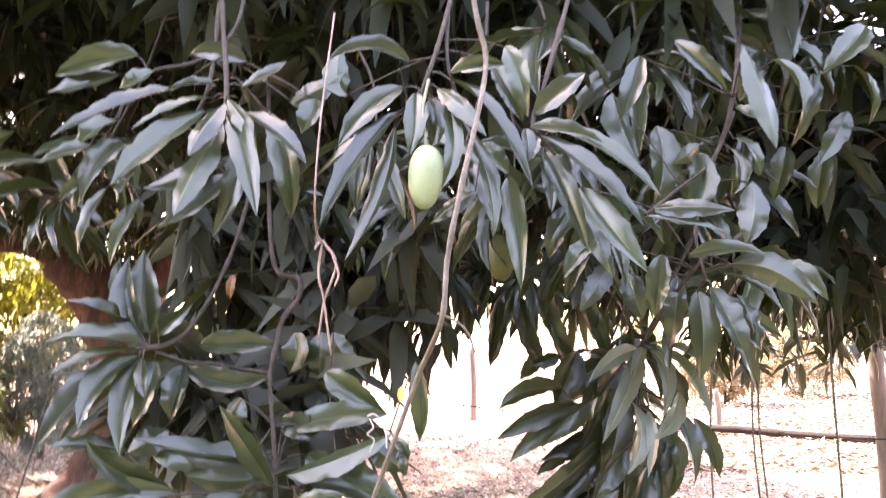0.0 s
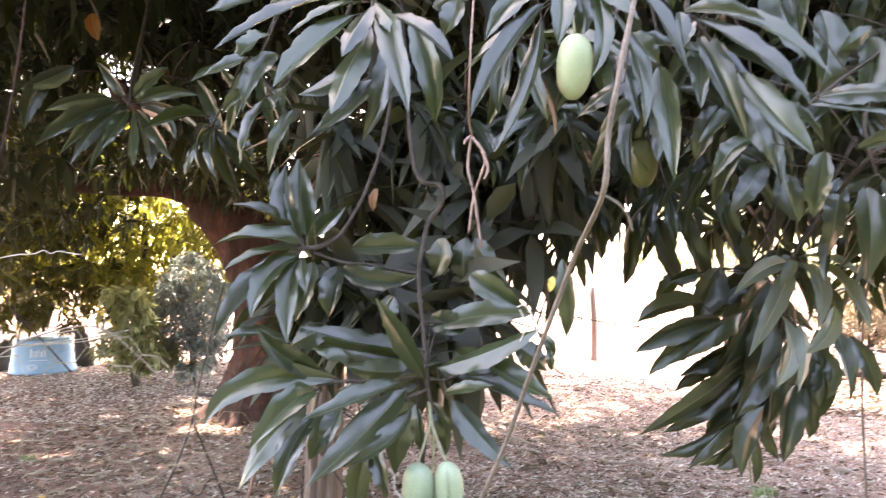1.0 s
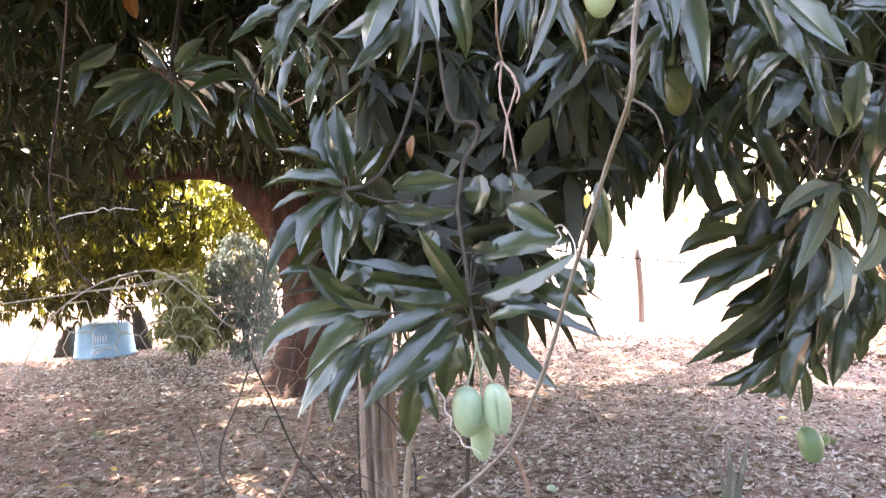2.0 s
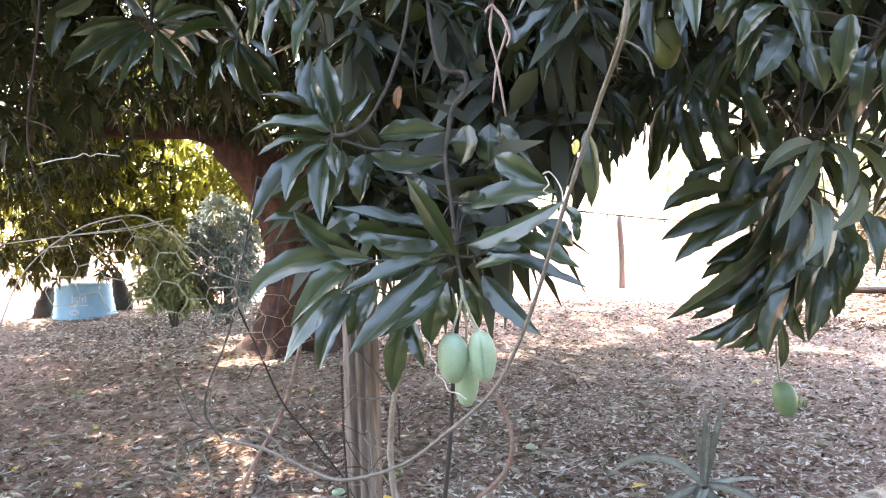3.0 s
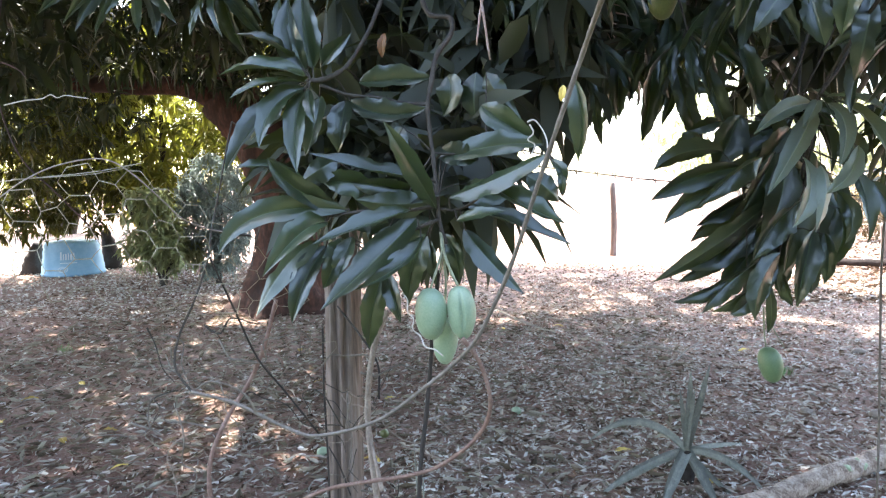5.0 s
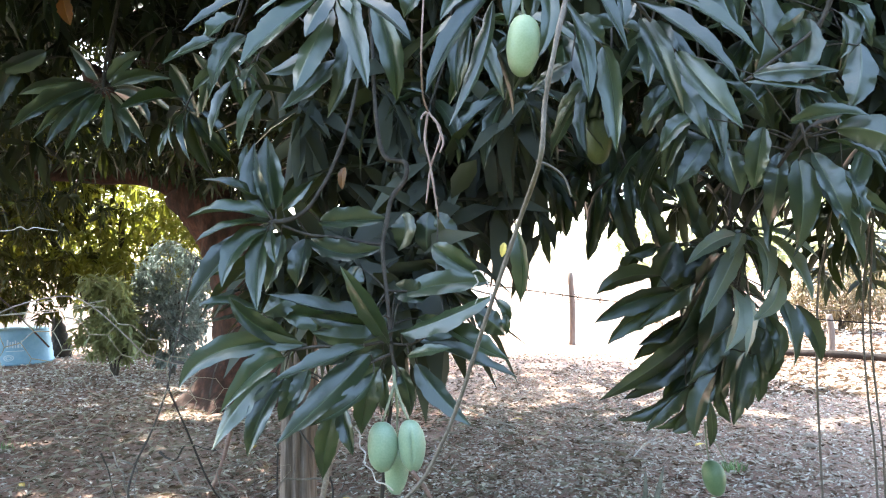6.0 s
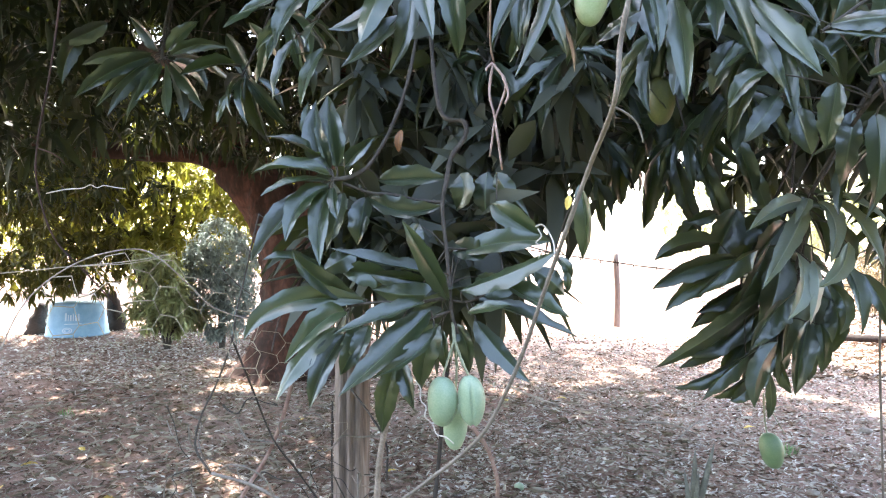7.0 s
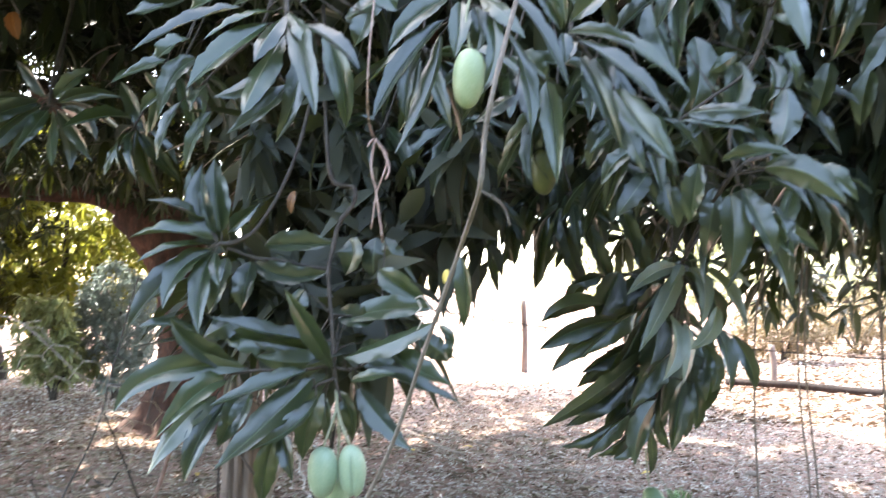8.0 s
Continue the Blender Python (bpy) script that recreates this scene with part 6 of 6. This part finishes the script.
for q in ((-0.32, 9), (-0.93, 8.7), (-3.38, 4.62), (-3.18, 4.86), (-4.16, 4.85), (-4.31, 5.84), (-2.86, 7.29), (-4.45, 5.41), (0.46, 5.21), (-1.39, 5.98), (0.97, 4.84), (-2.17, 6.29), (-1.1, 4.72), (1.61, 8.02), (-2.65, 4.32)):
    a = rng.uniform(0, 6.28)
    way = Vector((math.cos(a), math.sin(a), 0.08)) * rng.uniform(0.11, 0.16)
    c = rest(*q, 0.018)
    leaf = new("fallen_leaf", rng.choice(YELLOW_SHAPES))
    x = way.normalized()
    s = Vector((-x.y, x.x, rng.uniform(-0.25, 0.25))).normalized()
    leaf.matrix_basis = Matrix.Translation(c - way / 2) @ Matrix((s, x, s.cross(x) * -1)).transposed().to_4x4() @ Matrix.Diagonal((0.05, way.length, way.length, 1))
    tagged(leaf, "yellow fallen mango leaf on the soil", "fallen leaf", "yellow fallen leaves")


def fallen_mango(q, size, material, label, seed):
    c = rest(*q, size * 0.36)
    bm = bmesh.new()
    bmesh.ops.create_uvsphere(bm, u_segments=16, v_segments=11, radius=0.5)
    r = random.Random(seed)
    for v in bm.verts:
        v.co = Vector((v.co.x * (1 + 0.08 * v.co.y), v.co.y * 0.76, v.co.z * 0.72)) * size * (1 + 0.03 * noise.noise(v.co * 4))
    bmesh.ops.transform(bm, matrix=Matrix.Translation(c) @ Euler((0, 0.1, r.uniform(0, 3))).to_matrix().to_4x4(), verts=bm.verts)
    single("fallen_mango", bm, material, c, label, "mango", "mangoes on the ground")


for k, (q, s, m, text) in enumerate((((-0.33, 5.78), 0.085, MANGO, "green fallen mango on leaf litter"), ((-1.45, 4.77), 0.09, MANGO, "small green mango on the soil"), ((2.2, 6.16), 0.09, STONE, "shrivelled pale brown mango on the ground"), ((2.06, 5.45), 0.10, STONE, "shrivelled pale brown mango on the ground"), ((1.93, 5.22), 0.08, MANGO_DULL, "dull olive mango on the ground"), ((-1.16, 5.15), 0.085, MANGO_DULL, "dull brownish mango on the soil"))):
    fallen_mango(q, s, m, text, k)


def bromeliad(at):
    """Arching channelled blades and a ragged upright tuft on a short dark stem."""
    t = thing("bromeliad", at, "grey-green spiky bromeliad with arching blades on a short stem", "plant")
    hub = Vector((0.814, 4.853, 0.182))
    bm = bmesh.new()
    tube(bm, [at - Vector((0, 0, 0.03)), at.lerp(hub, 0.6), hub], 0.05, 0.03, 10, 4, 0.15, 3)
    part("stem", bm, STUMP, t, "dark fibrous stem")
    # each blade: heading in degrees, reach, rise, fall, half width
    blades = ((-167, 0.57, 0.64, -0.58, 0.021), (-148, 0.59, -0.06, -0.13, 0.024), (-114, 0.39, -0.14, -0.08, 0.030), (-60, 0.31, -0.22, -0.00, 0.026), (-26, 0.31, -0.30, 0.08, 0.014), (-6, 0.43, 0.06, -0.26, 0.022), (68, 0.06, 0.47, -0.00, 0.018), (35, 0.16, 0.51, -0.01, 0.017), (121, 0.07, 0.33, 0.01, 0.013), (36, 0.05, 0.36, -0.01, 0.015), (141, 0.23, 0.20, -0.19, 0.016), (40, 0.44, -0.01, -0.03, 0.014))
    for heading, reach, rise, fall, width in blades:
        flat = Vector((math.cos(radians(heading)), math.sin(radians(heading)), 0)) * reach
        line = [hub + flat * s + Vector((0, 0, rise * s + fall * s * s)) for s in (k / 20 for k in range(21))]
        bm = bmesh.new()
        rows = []
        for k, c in enumerate(line):
            s = k / (len(line) - 1)
            way = (line[min(k + 1, len(line) - 1)] - line[max(k - 1, 0)]).normalized()
            side = way.cross(Vector((0.1, -0.8, 0.6))).normalized()
            out = side.cross(way)
            w = 1.25 * width * (0.75 + 0.5 * s - 1.25 * s ** 3) + 0.0015
            rows.append([bm.verts.new(c - side * w + out * w * 0.45), bm.verts.new(c - side * w * 0.5 + out * w * 0.1), bm.verts.new(c), bm.verts.new(c + side * w * 0.5 + out * w * 0.1), bm.verts.new(c + side * w + out * w * 0.45), bm.verts.new(c - out * 0.004)])
        for a, b in zip(rows, rows[1:]):
            for i in range(6):
                bm.faces.new((a[i], a[(i + 1) % 6], b[(i + 1) % 6], b[i]))
        part("blade", bm, BROM, t)


bromeliad(rest(*(0.81, 4.85)))

a, b = rest(*(0.83, 4.21), 0.055), rest(*(2.03, 5.33), 0.065)
log = thing("fallen_log", a, "grey-brown fallen log with green lichen lying on the soil", "log")
bm = bmesh.new()
tube(bm, [a, a.lerp(b, 0.3) + Vector((0.01, 0, 0.006)), a.lerp(b, 0.55) + Vector((0, 0, 0.012)), a.lerp(b, 0.8), b], 0.060, 0.060, 26, 16, 0.03, 4)
for v in bm.verts:
    c = a.lerp(b, max(0, min(1, (v.co - a).dot(b - a) / (b - a).length_squared)))
    v.co += (v.co - c).normalized() * (0.012 * noise.noise(v.co * 14) + 0.007 * noise.noise(v.co * 38))
part("trunk", bm, LOGWOOD, log)
bm = bmesh.new()
end = (b - a).normalized()
tube(bm, [b + end * 0.001, b + end * 0.006], 0.030, 0.026, 14, 2, 0.08, 5)
part("heartwood", bm, LOGEND, log, "pale broken end")
bm = bmesh.new()
tube(bm, [b + end * 0.005 + Vector((0, 0, -0.004)), b + end * 0.009 + Vector((0, 0, -0.004))], 0.012, 0.010, 9, 2, 0.2, 5)
part("rot_hole", bm, STUMP, log, "dark rotten hole")
q = a.lerp(b, 0.66)
bm = bmesh.new()
tube(bm, [q, q + Vector((-0.03, 0.05, 0.07)), q + Vector((-0.07, 0.09, 0.08)), q + Vector((-0.02, 0.14, 0.09))], 0.014, 0.006, 9, 5, 0.12, 6)
part("branch_stub", bm, LOGWOOD, log)
flake_rng = random.Random(12)
for _ in range(9):
    q = a.lerp(b, flake_rng.uniform(0.15, 0.95)) + Vector((flake_rng.uniform(-0.01, 0.02), -0.035 + flake_rng.uniform(-0.012, 0.02), 0.022 + flake_rng.uniform(-0.01, 0.018)))
    bm = bmesh.new()
    size = flake_rng.uniform(0.025, 0.06)
    bmesh.ops.create_cube(bm, size=1)
    for v in bm.verts:
        v.co = Vector((v.co.x * size * flake_rng.uniform(0.7, 1.3), v.co.y * size * 0.5 * flake_rng.uniform(0.6, 1.3), v.co.z * 0.008))
    bmesh.ops.transform(bm, matrix=Matrix.Translation(q) @ Euler((flake_rng.uniform(0.3, 1.2), flake_rng.uniform(-0.4, 0.4), 0.6 + flake_rng.uniform(-0.5, 0.5))).to_matrix().to_4x4(), verts=bm.verts)
    part("bark_flake", bm, LOGWOOD, log)
for s, up, r in ((0.42, 0.045, 0.030), (0.70, 0.046, 0.034), (0.78, 0.040, 0.036), (0.86, 0.044, 0.028), (0.60, 0.030, 0.022)):
    q = a.lerp(b, s) + Vector((-0.004, -0.020, up - 0.02))
    bm = bmesh.new()
    bmesh.ops.create_icosphere(bm, subdivisions=3, radius=r)
    for v in bm.verts:
        v.co = Vector((v.co.x * 1.5, v.co.y * 0.9, v.co.z)) * (1 + 0.5 * noise.noise(v.co * 60 + Vector((s * 50, 0, 0)))) + q
    part("lichen", bm, LICHEN if s > 0.5 else LOGEND, log, "pale green crusty lichen" if s > 0.5 else "flake of pale loose bark")


def loose_stick(points, r, label="dry fallen stick on leaf litter"):
    bm = bmesh.new()
    pts = [rest(*q, r * 0.8 + h) for q, h in points]
    tube(bm, pts, r, r * 0.55, 7, 6, 0.15, int(1000 * r))
    single("stick", bm, STICK, pts[0], label, "stick", "sticks on the ground")


loose_stick([((-0.31, 8.57), 0.0), ((-0.71, 8.9), 0.05), ((-1.12, 9.28), 0.12)], 0.016, "dark stick propped on leaf litter")
loose_stick([((1.9, 6.68), 0.0), ((1.95, 6.45), 0.01), ((2, 6.22), 0.0)], 0.008, "pale thin stick on leaf litter")
loose_stick([((0.41, 8.02), 0.01), ((0.85, 7.95), 0.03), ((1.11, 7.7), 0.0)], 0.012)
loose_stick([((0.87, 7.34), 0.0), ((1.04, 7.85), 0.03), ((1.22, 8.35), 0.02)], 0.010)
loose_stick([((-5.26, 7.35), 0.0), ((-5.14, 7.78), 0.02), ((-5.39, 8.56), 0.03)], 0.012)
loose_stick([((-0.13, 4.84), 0.0), ((-0.01, 4.72), 0.01), ((0.09, 4.69), 0.0)], 0.005, "thin greenish stick on leaf litter")
loose_stick([((-4.09, 6.75), 0.05), ((-3.76, 6.38), 0.02), ((-3.55, 6.22), 0.0)], 0.008, "bleached forked twig on leaf litter")


def litter_sticks(count, seed, material, region, long, thick, label):
    """Thin dead twigs, each bent twice, lying crosswise on the soil."""
    r = random.Random(seed)
    bm = bmesh.new()
    for _ in range(count):
        x, y = r.uniform(region[0], region[1]), region[2] + (region[3] - region[2]) * r.random() ** 1.4
        a, size = r.gauss(0.2, 0.9), r.uniform(*long)
        pts = [rest(x, y, 0.012)]
        for _ in range(3):
            a += r.gauss(0, 0.45)
            x, y = x + size / 3 * math.cos(a), y + size / 3 * math.sin(a)
            pts.append(rest(x, y, r.uniform(0.006, 0.035)))
        tube(bm, pts, r.uniform(*thick), thick[0] * 0.6, 5, 2, 0.1)
    return single("twig_litter", bm, material, (0, 6, 0), label, "twigs", "", "stuff")


litter_sticks(700, 71, STICK, (-7, 4, 3.4, 12.0), (0.10, 0.45), (0.002, 0.006), "small dry twigs strewn over the soil")
litter_sticks(420, 72, PALE_STEM, (-6, 1.5, 3.0, 9.0), (0.15, 0.75), (0.002, 0.0045), "pale dead vine pieces strewn over the soil")
litter_sticks(260, 73, TENDRIL, (-1, 4.5, 3.0, 10.0), (0.08, 0.35), (0.0018, 0.004), "bleached thin twigs on open soil")
loose_stick([((-2.95, 3.9), 0.0), ((-2.78, 4.07), 0.01), ((-2.49, 4.22), 0.0)], 0.007, "long pale stick on leaf litter")
loose_stick([((-0.5, 9.47), 0.02), ((-0.04, 8.99), 0.03), ((0.39, 8.65), 0.0)], 0.011, "dark bent stick on leaf litter")
top = Vector((-0.036, 2.27, 1.164))
grass_stalk = thing("grass_stalk", (top.x, top.y, 0), "two pale green grass stalks beside a fence post", "grass")
for dx, dz in ((0.0, 0.0), (0.016, -0.10)):
    bm = bmesh.new()
    tube(bm, [(top.x + 0.02 + dx, top.y, -0.02), (top.x + 0.012 + dx, top.y, top.z * 0.5), (top.x + 0.006 + dx, top.y, top.z - 0.15), (top.x + dx * 1.5, top.y, top.z + dz)], 0.0042, 0.0012, 6, 5, 0.05)
    part("blade", bm, BROM, grass_stalk)


def small_stone(q, size, seed, label):
    c = rest(*q, size * 0.25)
    bm = bmesh.new()
    bmesh.ops.create_icosphere(bm, subdivisions=3, radius=0.5)
    for v in bm.verts:
        v.co = Vector((v.co.x, v.co.y * 0.75, v.co.z * 0.5)) * size * (1 + 0.35 * noise.noise(v.co * 2.5 + Vector((seed, 0, 0))))
    bmesh.ops.translate(bm, verts=bm.verts, vec=c)
    single("stone", bm, STONE, c, label, "stone", "stones")


small_stone((2.38, 6.5), 0.085, 5, "grey stone on leaf litter")
small_stone((2.24, 6.2), 0.06, 6, "small grey stone on leaf litter")
small_stone((1.75, 6.16), 0.085, 1, "pale grey stone on leaf litter")
small_stone((2.65, 8.12), 0.12, 2, "brownish stone half buried in soil")
small_stone((-0.09, 7.74), 0.06, 3, "small stone on leaf litter")


def grass_tuft(q, count, high, seed, label):
    r = random.Random(seed)
    c = rest(*q)
    bm = bmesh.new()
    for _ in range(count):
        a, h = r.uniform(0, 6.28), high * r.uniform(0.5, 1.2)
        p = c + Vector((r.gauss(0, 0.05), r.gauss(0, 0.04), 0))
        d = Vector((math.cos(a), math.sin(a), 0))
        s = Vector((-d.y, d.x, 0)) * 0.004
        m, e = p + d * h * 0.3 + Vector((0, 0, h * 0.7)), p + d * h * 0.9 + Vector((0, 0, h * 0.8))
        v = [bm.verts.new(k) for k in (p - s, p + s, m + s, m - s, e)]
        bm.faces.new(v[:4])
        bm.faces.new((v[3], v[2], v[4]))
    single("grass_tuft", bm, GRASS, c, label, "grass", "", "stuff")


grass_tuft((1.75, 7.2), 60, 0.09, 5, "small tuft of fresh green grass")
grass_tuft((-5.51, 6.94), 25, 0.10, 6, "sparse green grass blades")
